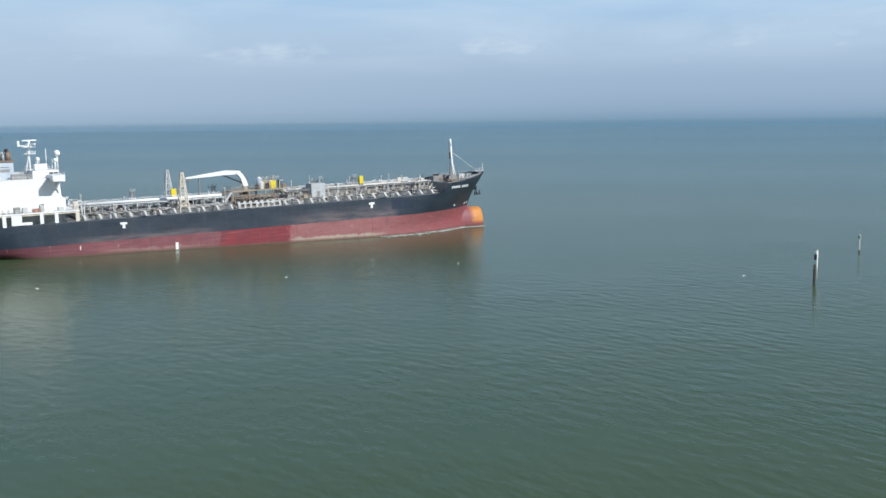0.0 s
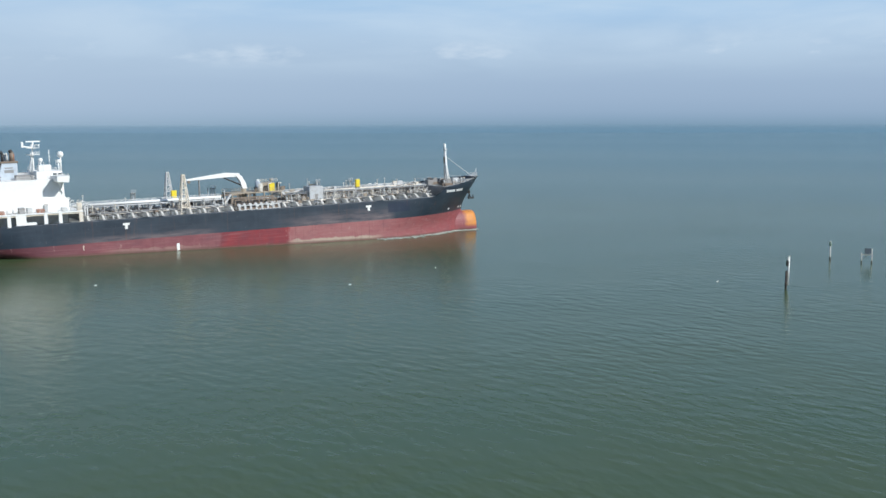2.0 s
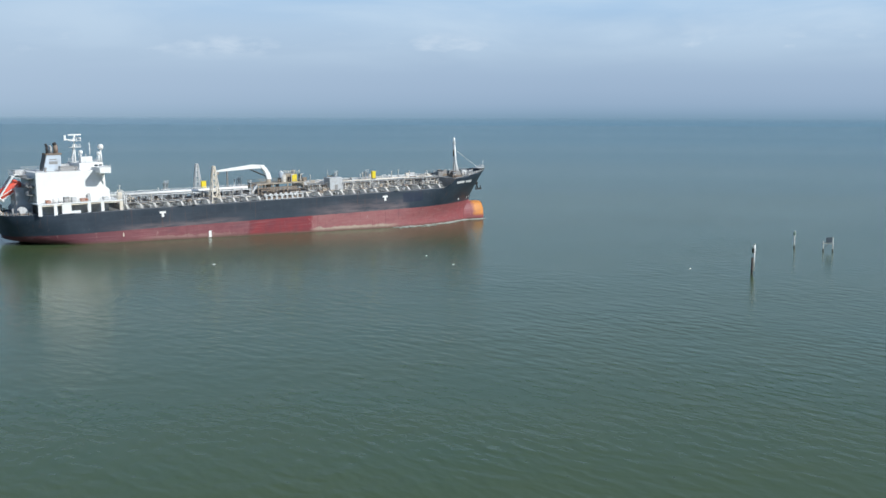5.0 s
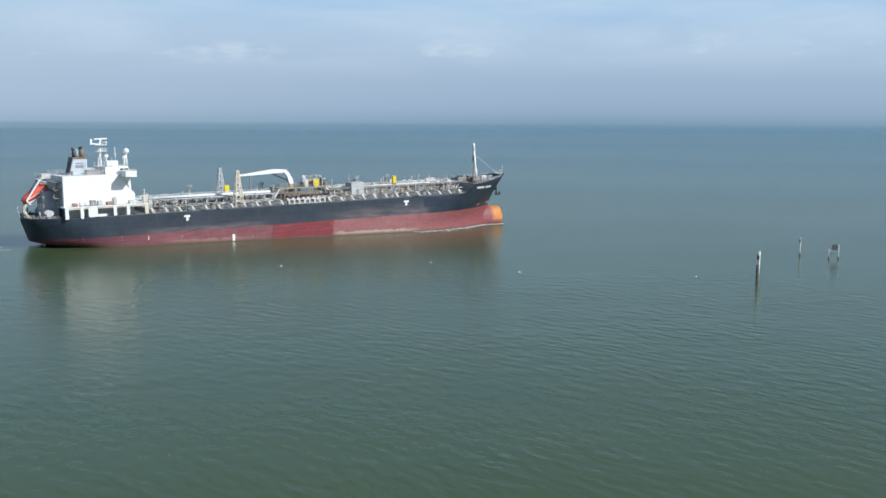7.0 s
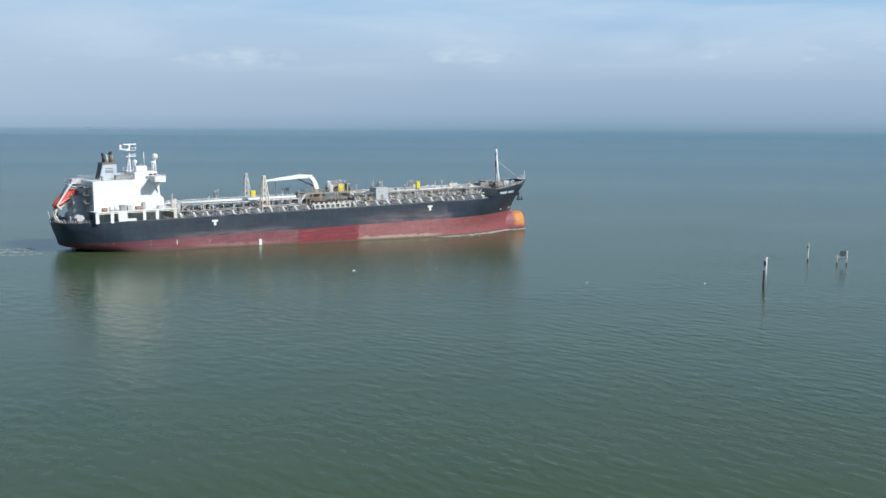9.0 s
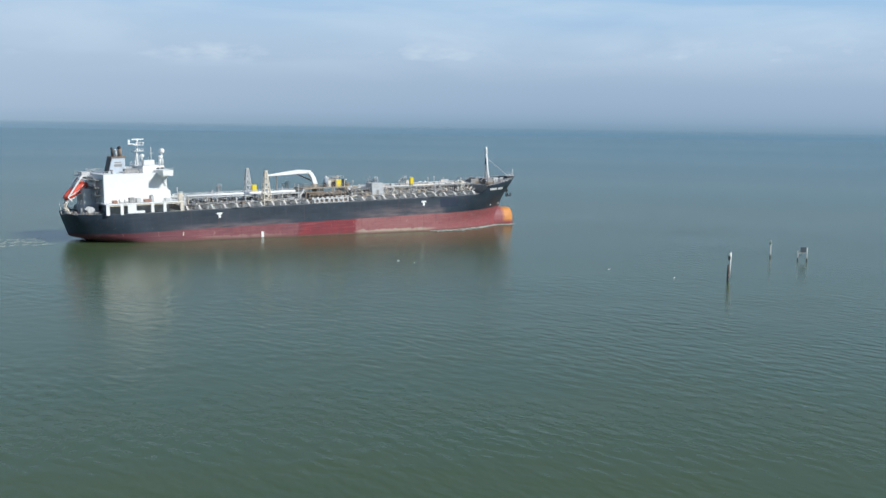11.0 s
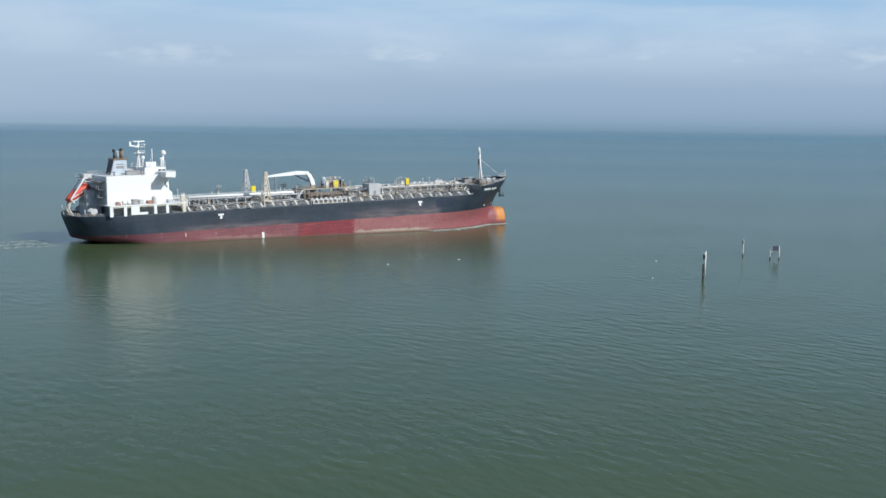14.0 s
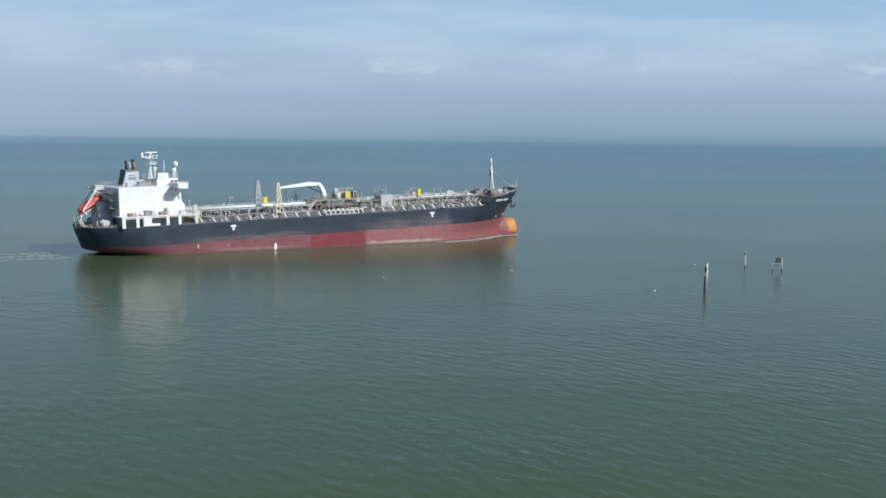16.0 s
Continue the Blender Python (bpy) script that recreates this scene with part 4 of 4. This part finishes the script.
# small fittings: stand pipes, valve wheels; low dark boxes added as shade between them
for i in range(120):
    x = rng.uniform(104, 160) if i % 3 else rng.uniform(38, 84)
    y = rng.uniform(-8.6, 7)
    top = rng.uniform(9.6, 13.6) if abs(y) < 7 else rng.uniform(9.4, 10.6)
    kind = i % 5
    if kind < 3:
        stand = part("stand_pipe", rod(B(), (x, y, DECK), (x, y, top), 0.13, 6), rng.choice((M_WHITE, M_PALE, M_PALE, M_CREAM)), tanker)
        part("pipe_bend", rod(B(), (x, y, top), (x + rng.uniform(0.6, 2.2), y, top - rng.uniform(-0.2, 0.6)), 0.12, 6), rng.choice((M_WHITE, M_PALE)), stand)
    elif kind == 3:
        part("gap_shade_box", box(B(), x, x + rng.uniform(0.8, 2.6), y, y + rng.uniform(0.6, 1.6), DECK, rng.uniform(9.4, 11.2)), rng.choice((M_DARK, M_BROWN, M_TAN)), tanker, "", 0.05)
    else:
        part("cross_pipe", rod(B(), (x, y - 3.5, 10.6), (x + 0.4, y + 2.5, 10.8), 0.16, 6), rng.choice((M_WHITE, M_PALE, M_BROWN)), tanker)
for side in (-1, 1):
    part("walk_rail", rail(104.5, side * 7.4, 158.0, side * 7.4, DECK + 1.2, 2.0, 1.5), M_PALE, tanker)

# dark valves, ladders and slanting braces of the forward pipe deck
for i in range(90):
    x = rng.uniform(104, 159) if i % 4 else rng.uniform(39, 83)
    y = rng.uniform(-8.4, 5)
    kind = i % 6
    if kind in (0, 3):
        valve = part("valve_block", box(B(), x, x + rng.uniform(0.7, 1.6), y, y + 0.8, DECK, rng.uniform(10.0, 12.4)), rng.choice((M_DARK, M_BROWN)), tanker, "", 0.05)
        part("hand_wheel", rod(B(), (x + 0.4, y - 0.25, 10.6), (x + 0.4, y - 0.15, 10.6), 0.42, 10), M_CREAM, valve)
    elif kind in (1, 4):
        part("brace", rod(B(), (x, y, DECK), (x + rng.uniform(-2.4, 2.4), y, rng.uniform(11.2, 13.0)), 0.12, 5), rng.choice((M_WHITE, M_PALE, M_GIRDER)), tanker)
    elif kind == 2:
        part("deck_ladder", prism(B(), [(x, DECK), (x + 0.35, DECK), (x + 1.9, 11.6), (x + 1.55, 11.6)], y, y + 0.7), rng.choice((M_PALE, M_GIRDER)), tanker)
    else:
        part("expansion_loop", rod(rod(rod(B(), (x, y, DECK), (x, y, 12.9), 0.17, 6), (x, y, 12.9), (x + 2.4, y, 12.9), 0.17, 6), (x + 2.4, y, 12.9), (x + 2.4, y, DECK), 0.17, 6), rng.choice((M_BROWN, M_PALE, M_GREY)), tanker)

# ---- forecastle ----
part("break_bulkhead", box(B(), 162.2, 162.6, -12.0, 12.0, DECK, 11.8), M_GREY, tanker)
fore = part("foremast", rod(B(), (170.0, -1.0, 11.8), (169.8, -0.1, 24.6), 0.46, 10, 0.36), M_WHITE, tanker, "white two-legged foremast with a stay")
part("mast_leg", rod(B(), (170.0, 0.9, 11.8), (169.8, 0.1, 24.6), 0.46, 10, 0.36), M_WHITE, fore)
part("mast_collar", rod(B(), (169.85, 0, 19.4), (169.83, 0, 21.8), 0.62, 10), M_BROWN, fore, "rust-brown band")
part("topmast", rod(B(), (169.8, 0, 24.4), (169.75, 0, 26.5), 0.55, 10, 0.4), M_WHITE, fore)
part("mast_step", box(B(), 169.3, 170.3, -0.9, 0.9, 24.2, 24.4), M_WHITE, fore)
part("backstay", rod(B(), (171.8, 0, 11.8), (169.9, 0, 20.6), 0.2, 5), M_WHITE, fore)
part("forestay", rod(B(), (169.9, 0, 22.0), (180.4, 0, 14.6), 0.09, 5), M_PALE, fore)
for y in (-4.6, 4.6):
    lass = part("windlass", rod(B(), (167.0, y - 2.2, 13.1), (167.0, y + 2.2, 13.1), 0.8, 14), M_BROWN, tanker, "rusty brown anchor windlass")
    part("windlass_bed", box(B(), 165.6, 168.6, y - 2.4, y + 2.4, 11.8, 12.7), M_BROWN, lass)
    part("drum_flange", rod(B(), (167.0, y - 2.3, 13.1), (167.0, y - 2.1, 13.1), 1.2, 14), M_GREY, lass)
    part("drum_flange", rod(B(), (167.0, y + 2.1, 13.1), (167.0, y + 2.3, 13.1), 1.2, 14), M_GREY, lass)
for x, y in ((163.2, -9.2), (163.2, 9.2), (164.6, -7.5), (173.5, -4.6), (173.5, 4.6)):
    part("bollard", rod(rod(B(), (x, y, 11.8), (x, y, 12.9), 0.28, 8), (x + 1.0, y, 11.8), (x + 1.0, y, 12.9), 0.28, 8), M_BROWN, tanker)
part("deck_locker", box(B(), 171.6, 174.2, -2.4, -0.2, 11.8, 14.0), M_PALE, tanker, "", 0.1)
part("deck_locker", box(B(), 163.0, 165.2, 1.0, 3.4, 11.8, 13.6), M_GREY, tanker, "", 0.1)
for side in (-1, 1):
    part("fore_rail", rail(162.8, side * 10.9, 168.0, side * 9.3, 12.7, 1.4, 1.2), M_GREY, tanker)
part("bow_platform", box(B(), 179.4, 182.6, -1.6, 1.6, 14.3, 14.5), M_PALE, tanker, "pale bow lookout platform")
part("bow_rail", rail(179.5, -1.5, 182.5, -1.5, 14.5, 0.8), M_PALE, tanker)
part("bow_rail", rail(182.5, -1.5, 182.5, 1.5, 14.5, 0.8), M_PALE, tanker)
for side in (-1, 1):
    for x0, x1 in ((168.0, 172.0), (172.0, 176.0), (176.0, 179.4)):
        part("bulwark_rail", rail(x0, side * (breadth(x0, sheer(x0)) - 0.3), x1, side * (breadth(x1, sheer(x1)) - 0.3), sheer(x0) - 0.25, 1.3, 1.0), M_PALE, tanker)
part("jack_staff", rod(B(), (182.8, 0, 14.4), (183.0, 0, 17.2), 0.09, 5), M_WHITE, tanker)
for side in (-1, 1):
    y = side * (breadth(177.2, 8.2) + 0.35)
    hawse = part("hawse_bolster", rod(B(), (177.4, y - side * 0.9, 9.1), (177.7, y + side * 0.25, 8.6), 0.8, 12, 0.7), M_DARK, tanker)
    anchor = part("anchor", rod(B(), (177.7, y, 8.6), (178.2, y + side * 0.45, 6.5), 0.22, 8), M_DARK, tanker, "black bower anchor in its hawse pipe")
    part("crown", box(B(), 177.1, 179.4, y + side * 0.1, y + side * 0.8, 6.2, 6.7), M_DARK, anchor)
    part("fluke", prism(B(), [(177.1, 6.6), (177.5, 6.6), (177.2, 7.8)], y + side * 0.2, y + side * 0.6), M_DARK, anchor)
    part("fluke", prism(B(), [(179.0, 6.6), (179.4, 6.6), (179.3, 7.8)], y + side * 0.2, y + side * 0.6), M_DARK, anchor)


# small gear on the forecastle: mushroom vents, fairleads, a chain stopper
for x, y, h in ((164.4, -8.6, 1.0), (165.6, -6.2, 1.5), (169.0, -7.0, 0.9), (171.0, -5.4, 1.2), (174.6, -3.2, 1.1), (176.6, -1.6, 0.9), (172.6, 3.4, 1.3), (166.4, 7.4, 1.4), (169.6, 5.8, 1.1)):
    z = fore_level(x)
    vent = part("mushroom_vent", rod(B(), (x, y, z - 0.1), (x, y, z + h), 0.22, 8), M_PALE, tanker)
    part("vent_cap", rod(B(), (x, y, z + h), (x, y, z + h + 0.3), 0.48, 10, 0.3), M_WHITE if h > 1.0 else M_CREAM, vent)
for side in (-1, 1):
    for x in (170.2, 175.4):
        y = side * (breadth(x, fore_level(x)) - 1.1)
        lead = part("fairlead", box(B(), x - 0.9, x + 0.9, y - 0.35, y + 0.35, fore_level(x) - 0.1, fore_level(x) + 0.55), M_TAN, tanker, "", 0.08)
        for dx in (-0.5, 0.5):
            part("roller", rod(B(), (x + dx, y, fore_level(x) + 0.5), (x + dx, y, fore_level(x) + 0.95), 0.28, 10), M_GREY, lead)
    part("chain_stopper", box(B(), 171.0, 172.6, side * 3.2 - 0.4, side * 3.2 + 0.4, 11.9, 12.9), M_BROWN, tanker, "", 0.1)
# two-storey pipe rack along the forward deck: posts, stringers, a few slanting braces
for side in (-1, 1):
    y = side * 7.0
    rack = part("pipe_rack", box(B(), 105.0, 157.5, y - 0.12, y + 0.12, 12.2, 12.4), M_MID, tanker, "grey steel pipe rack on posts")
    part("stringer", box(B(), 105.0, 157.5, y - 0.1, y + 0.1, 11.05, 11.2), M_TAN, rack)
    part("top_pipe", rod(B(), (105.0, y + side * 0.5, 12.75), (157.5, y + side * 0.5, 12.75), 0.13, 8), M_PALE, rack)
    for i in range(16):
        x = 105.4 + i * 3.4
        part("post", box(B(), x - 0.12, x + 0.12, y - 0.12, y + 0.12, DECK, 12.2), M_GIRDER if i % 3 else M_TAN, rack)
        if i % 4 == 1:
            part("brace", rod(B(), (x, y, 12.1), (x + 2.6, y, DECK), 0.13, 6), M_GIRDER, rack)

# ---- marks on the plating ----
def plate_mark(x0, x1, z0, z1, side, name="paint_mark", label="", mat=None, nx=6):
    """A thin painted patch that follows the plating."""
    bm = B()
    for k in range(nx):
        xa, xb = x0 + (x1 - x0) * k / nx, x0 + (x1 - x0) * (k + 1) / nx
        q = [(x, side * (breadth(x, z) + 0.09), z) for x, z in ((xa, z0), (xb, z0), (xb, z1), (xa, z1))]
        inner = [(x, side * (breadth(x, z) - 0.05), z) for x, z in ((xa, z0), (xb, z0), (xb, z1), (xa, z1))]
        ring_loft(bm, [inner, q], smooth=False)
    return part(name, bm, mat or M_WHITE, tanker, label)


for side in (-1, 1):
    for x in (49.2, 130.2):
        plate_mark(x - 1.0, x + 1.0, 6.95, 7.6, side, "tug_mark", "white tug mark")
        plate_mark(x - 0.42, x + 0.42, 5.8, 6.95, side, "tug_mark", "white tug mark")
    plate_mark(64.2, 65.1, -1.9, 0.2, side, "load_mark", "white load mark")
    plate_mark(36.2, 36.5, 0.5, 1.8, side, "draught_mark", "pale draught marks", M_CREAM)
    # ship's name as plain bars
    for x0, x1 in ((161.6, 165.8), (166.6, 170.4)):
        plate_mark(x0, x1, 10.0, 10.8, side, "name_bar", "white lettering reduced to a bar", M_PALE)
    for x in (172.4, 174.4, 165.4):
        plate_mark(x, x + 0.6, 3.3, 4.0, side, "thruster_mark", "small white hull mark", None, 2)

# ---- foam at the waterline ----
def foam_material():
    k = Mat("sea_foam", 0.7)
    k.color(k.mix(k.noise(0.8, detail=6), (0.15, 0.18, 0.16), (0.46, 0.47, 0.43)))
    k.bump(k.noise(2.0), 0.5, 0.1)
    return k.m


M_FOAM = foam_material()


def flecks(spots, seed, rise):
    """Low irregular clots of foam: (x, y, length, width)."""
    r = random.Random(seed)
    bm = B()
    for x, y, l, w, turn in spots:
        n = 9
        low, high = [], []
        for i in range(n):
            a = 2 * math.pi * i / n
            k = r.uniform(0.55, 1.15)
            dx, dy = l * k * math.cos(a), w * k * math.sin(a)
            px, py = x + dx * math.cos(turn) - dy * math.sin(turn), y + dx * math.sin(turn) + dy * math.cos(turn)
            low.append((px, py, -0.03))
            high.append((x + (px - x) * 0.7, y + (py - y) * 0.7, r.uniform(0.3, 1.0) * rise))
        ring_loft(bm, [low, high], smooth=False)
    return bm


def bow_foam():
    r = random.Random(3)
    spots = []
    for i in range(170):
        s = r.random() ** 1.2
        x = 181.2 - 48 * s
        edge = breadth(x, -0.2 - 0.02845 * x) if x < 175 else 3.0 * max(0.1, 1 - ((x - 175) / 8.5) ** 3)
        off = abs(r.gauss(0, 0.35 + 1.5 * s)) + (0.6 if i % 4 == 0 else 0)
        spots.append((x, -(edge + 0.2 + off), r.uniform(0.3, 1.3) * (1.25 - 0.7 * s), r.uniform(0.2, 0.9) * (1.25 - 0.7 * s), r.gauss(-0.25, 0.4)))
        if i % 2:
            spots.append((x, edge + 0.2 + off, r.uniform(0.5, 1.5), r.uniform(0.25, 0.7), r.gauss(0.25, 0.2)))
    ob = part("bow_foam", flecks(spots, 4, 0.26), M_FOAM, None)
    return tagged(ob, "broken white foam along the ship's bow", "foam", kind="stuff")


def stern_foam():
    """A ragged streak off each quarter and the churned water between them."""
    r = random.Random(8)
    spots = []
    for i in range(420):
        s = r.random() ** 1.1
        x = -4 - 120 * s
        if i % 5 < 3:
            side = -1 if i % 2 else 1
            y = side * (9.0 + 3.5 * s + r.gauss(0, 0.5 + 0.9 * s))
        else:
            y = r.gauss(0, 2.2 + 1.5 * s)
        size = 1.3 - 0.7 * s
        spots.append((x, y, r.uniform(0.3, 1.5) * size, r.uniform(0.05, 0.28) * size, r.gauss(0, 0.15)))
    ob = part("wake_foam", flecks(spots, 9, 0.05), M_FOAM, None)
    return tagged(ob, "pale trail of wake foam behind the ship", "foam", kind="stuff")


bow_wave, wake = bow_foam(), stern_foam()


# ---- markers standing in the water ----
def tall_marker():
    """A short tarred pile with a tall white post beside it that carries a lantern box."""
    pile = new("marker_pile")
    tagged(pile, "short tarred pile beside a tall white post", "marker pile", "channel marker piles")
    part("timber_post", rod(B(), (-0.05, 0, -4), (0.10, 0, 4.3), 0.30, 12, 0.26), M_WOOD, pile, "dark tarred timber")
    part("white_post", rod(B(), (0.49, -0.10, 0.9), (0.82, 0.0, 7.6), 0.24, 10, 0.22), M_BATTEN, pile, "bleached white post")
    part("post_cap", rod(B(), (0.82, 0, 7.55), (0.82, 0, 7.75), 0.27, 12, 0.14), M_PILE_PALE, pile)
    part("lantern_box", box(B(), 0.10, 0.55, -0.28, 0.28, 5.5, 6.6), M_WOOD, pile, "dark lantern box", 0.05)
    part("top_bracket", box(B(), 0.20, 0.70, -0.2, 0.2, 6.9, 7.4), M_PILE_PALE, pile, "", 0.04)
    for z in (1.5, 3.6):
        part("strap", rod(B(), (0.0, 0, z - 0.08), (0.02, 0, z + 0.08), 0.34, 12), M_BROWN, pile)
        part("spacer", box(B(), 0.1, 0.62, -0.12, 0.06, z - 0.07, z + 0.07), M_BROWN, pile)
    pile.matrix_basis = pose(214.5, 198.75, 0)
    return pile


def lamp_marker():
    pile = new("marker_pile")
    tagged(pile, "short pale pile carrying a small greenish lamp", "marker pile", "channel marker piles")
    part("post", rod(B(), (0, 0, -4), (0, 0, 3.9), 0.20, 12, 0.17), M_PILE_PALE, pile)
    part("pile_foot", rod(B(), (0, 0, -2), (0, 0, 0.8), 0.26, 12, 0.24), M_WOOD, pile, "dark foot of the pile")
    part("platform", rod(B(), (0, 0, 3.85), (0, 0, 4.0), 0.42, 12), M_PILE_PALE, pile)
    lamp = part("lamp_body", rod(B(), (0, 0, 4.0), (0, 0, 4.8), 0.36, 12, 0.42), M_GREEN, pile, "grey-green lamp body")
    part("lamp_lens", rod(B(), (0, 0, 4.8), (0, 0, 5.3), 0.24, 10, 0.14), M_PILE_PALE, lamp)
    pile.matrix_basis = pose(270.1, 233.65, 0)
    return pile


tall_marker()
lamp_marker()


def channel_marker():
    """Two piles that carry a board and a cross beam."""
    marker = new("channel_marker")
    tagged(marker, "two weathered piles carrying a blue-grey board", "marker")
    for y, x, h in ((-0.2, 1.35, 4.1), (0.2, -1.35, 3.0)):
        part("pile", rod(B(), (x, y, -4), (x, y, h), 0.18, 10, 0.15), M_PILE_PALE, marker)
        part("pile_foot", rod(B(), (x, y, -1), (x, y, 0.7), 0.22, 10), M_WOOD, marker)
    part("cross_beam", box(B(), -1.6, 1.6, -0.15, 0.15, 2.25, 2.55), M_PILE_PALE, marker)
    part("board", box(B(), -0.7, 1.1, -0.32, -0.2, 2.6, 4.2), M_BOARD, marker, "blue-grey weathered board", 0.03)
    part("strut", rod(B(), (-1.3, 0, 1.0), (0.2, 0, 2.2), 0.09, 6), M_WOOD, marker)
    marker.matrix_basis = pose(272.0, 222.6, 0, 0, 0, -30)
    return marker


channel_marker()


# ---- gulls ----
M_GULL = Mat("white_feathers", 0.8).color((0.78, 0.78, 0.76)).m
M_GULL_GREY = Mat("grey_feathers", 0.8).color((0.42, 0.44, 0.46)).m


def gull(flying, label):
    bird = new("gull")
    tagged(bird, label, "bird", "gulls over the water")
    rings = []
    for i in range(9):
        s = i / 8
        r = 0.13 * max(0.08, math.sin(math.pi * (0.05 + 0.9 * s)) ** 0.7)
        rings.append([(-0.3 + 0.6 * s, r * math.cos(a), r * math.sin(a)) for a in (2 * math.pi * k / 10 for k in range(10))])
    part("body", ring_loft(B(), rings), M_GULL, bird)
    part("head", ball(B(), (0.33, 0, 0.06), 0.075, 10, 6), M_GULL, bird)
    part("bill", rod(B(), (0.39, 0, 0.05), (0.48, 0, 0.03), 0.02, 5, 0.005), M_YELLOW, bird)
    part("tail", prism(B(), [(-0.5, 0.0), (-0.25, 0.03), (-0.25, -0.02), (-0.5, -0.02)], -0.09, 0.09), M_GULL, bird)
    span = 0.72 if flying else 0.12
    for side in (-1, 1):
        wing = [[(0.14, 0, 0.05), (-0.14, 0, 0.04), (-0.14, 0, 0.02), (0.14, 0, 0.02)],
                [(0.18, side * span * 0.45, 0.16 if flying else 0.06), (-0.08, side * span * 0.45, 0.15 if flying else 0.05), (-0.08, side * span * 0.45, 0.13 if flying else 0.02), (0.18, side * span * 0.45, 0.13 if flying else 0.02)],
                [(0.0, side * span, 0.08), (-0.14, side * span, 0.07), (-0.14, side * span, 0.06), (0.0, side * span, 0.06)]]
        part("wing", ring_loft(B(), wing, smooth=False), M_GULL_GREY, bird, "grey wing")
    for piece in bird.children:
        piece.scale = (0.8, 0.8, 0.8)
    return bird


flying_gull = gull(True, "white gull with grey wings flying over the water")
sitting_gull = gull(False, "white gull sitting on the water")
resting_gull = gull(False, "white gull resting on the water near the piles")
second_gull = gull(True, "white gull gliding low over the water")


def channel_buoy():
    buoy = new("channel_buoy")
    tagged(buoy, "pale distant buoy floating near the horizon", "buoy")
    part("float", rod(B(), (0, 0, -0.8), (0, 0, 1.2), 1.4, 14, 1.3), M_PILE_PALE, buoy)
    for a in range(4):
        c, s = math.cos(a * math.pi / 2), math.sin(a * math.pi / 2)
        part("tower_leg", rod(B(), (1.1 * c, 1.1 * s, 1.2), (0.5 * c, 0.5 * s, 4.2), 0.12, 5), M_PILE_PALE, buoy)
    part("lantern", rod(B(), (0, 0, 4.2), (0, 0, 5.0), 0.7, 10, 0.5), M_WHITE, buoy)
    buoy.matrix_basis = pose(1150, 3080, 0)
    return buoy


channel_buoy()


# ---- what moves ----
def motions():
    along = [(t, 72.45 + 3.406 * (t - 8)) for t in (0.0, 8.0, 16.0)]
    walk(tanker, [(t, pose(x, 367.30, 0.2, 0, -TRIM, 0)) for t, x in along])
    for foam in (bow_wave, wake):
        walk(foam, [(t, pose(x, 367.30, 0)) for t, x in along])
    # the ripples drift with the wind
    walk(water, [(0.0, pose(0, 0, 0)), (8.0, pose(5, -3, 0)), (16.0, pose(10, -6, 0))])
    flight = [(0.0, 99.6, 234.9), (1.0, 105.4, 227.4), (2.0, 111.4, 219.6), (3.0, 119.1, 217.0), (4.0, 127.2, 216.0), (6.5, 144.0, 208.7), (7.5, 147.7, 201.7),
              (8.5, 151.0, 194.4), (9.0, 153.0, 191.6), (12.0, 179.7, 196.6), (13.0, 188.6, 198.0), (14.0, 197.4, 199.0), (15.0, 208.4, 202.0), (16.0, 221.8, 209.2)]
    walk(flying_gull, [(t, pose(x, y, 6.0, 0, 0, -5)) for t, x, y in flight])
    glide = [(0.0, 52.0, 246.6), (1.5, 62.8, 245.2), (6.5, 99.2, 240.8), (7.5, 106.8, 239.4), (8.5, 114.0, 236.0), (12.0, 139.0, 229.0), (16.0, 168.0, 221.0)]
    walk(second_gull, [(t, pose(x, y, 6.0, 0, 0, -8)) for t, x, y in glide])
    walk(sitting_gull, [(t, pose(x, y, 0.06, 0, 0, 40)) for t, x, y in ((0.0, 164.1, 275.2), (4.0, 162.9, 273.8), (8.5, 161.0, 269.8), (12.0, 158.3, 267.6), (16.0, 156.8, 265.6))])
    walk(resting_gull, [(t, pose(x, y, 0.06, 0, 0, 10)) for t, x, y in ((0.0, 210.0, 216.6), (2.0, 209.7, 216.2), (12.0, 205.3, 208.8), (16.0, 204.7, 207.0))])


motions()
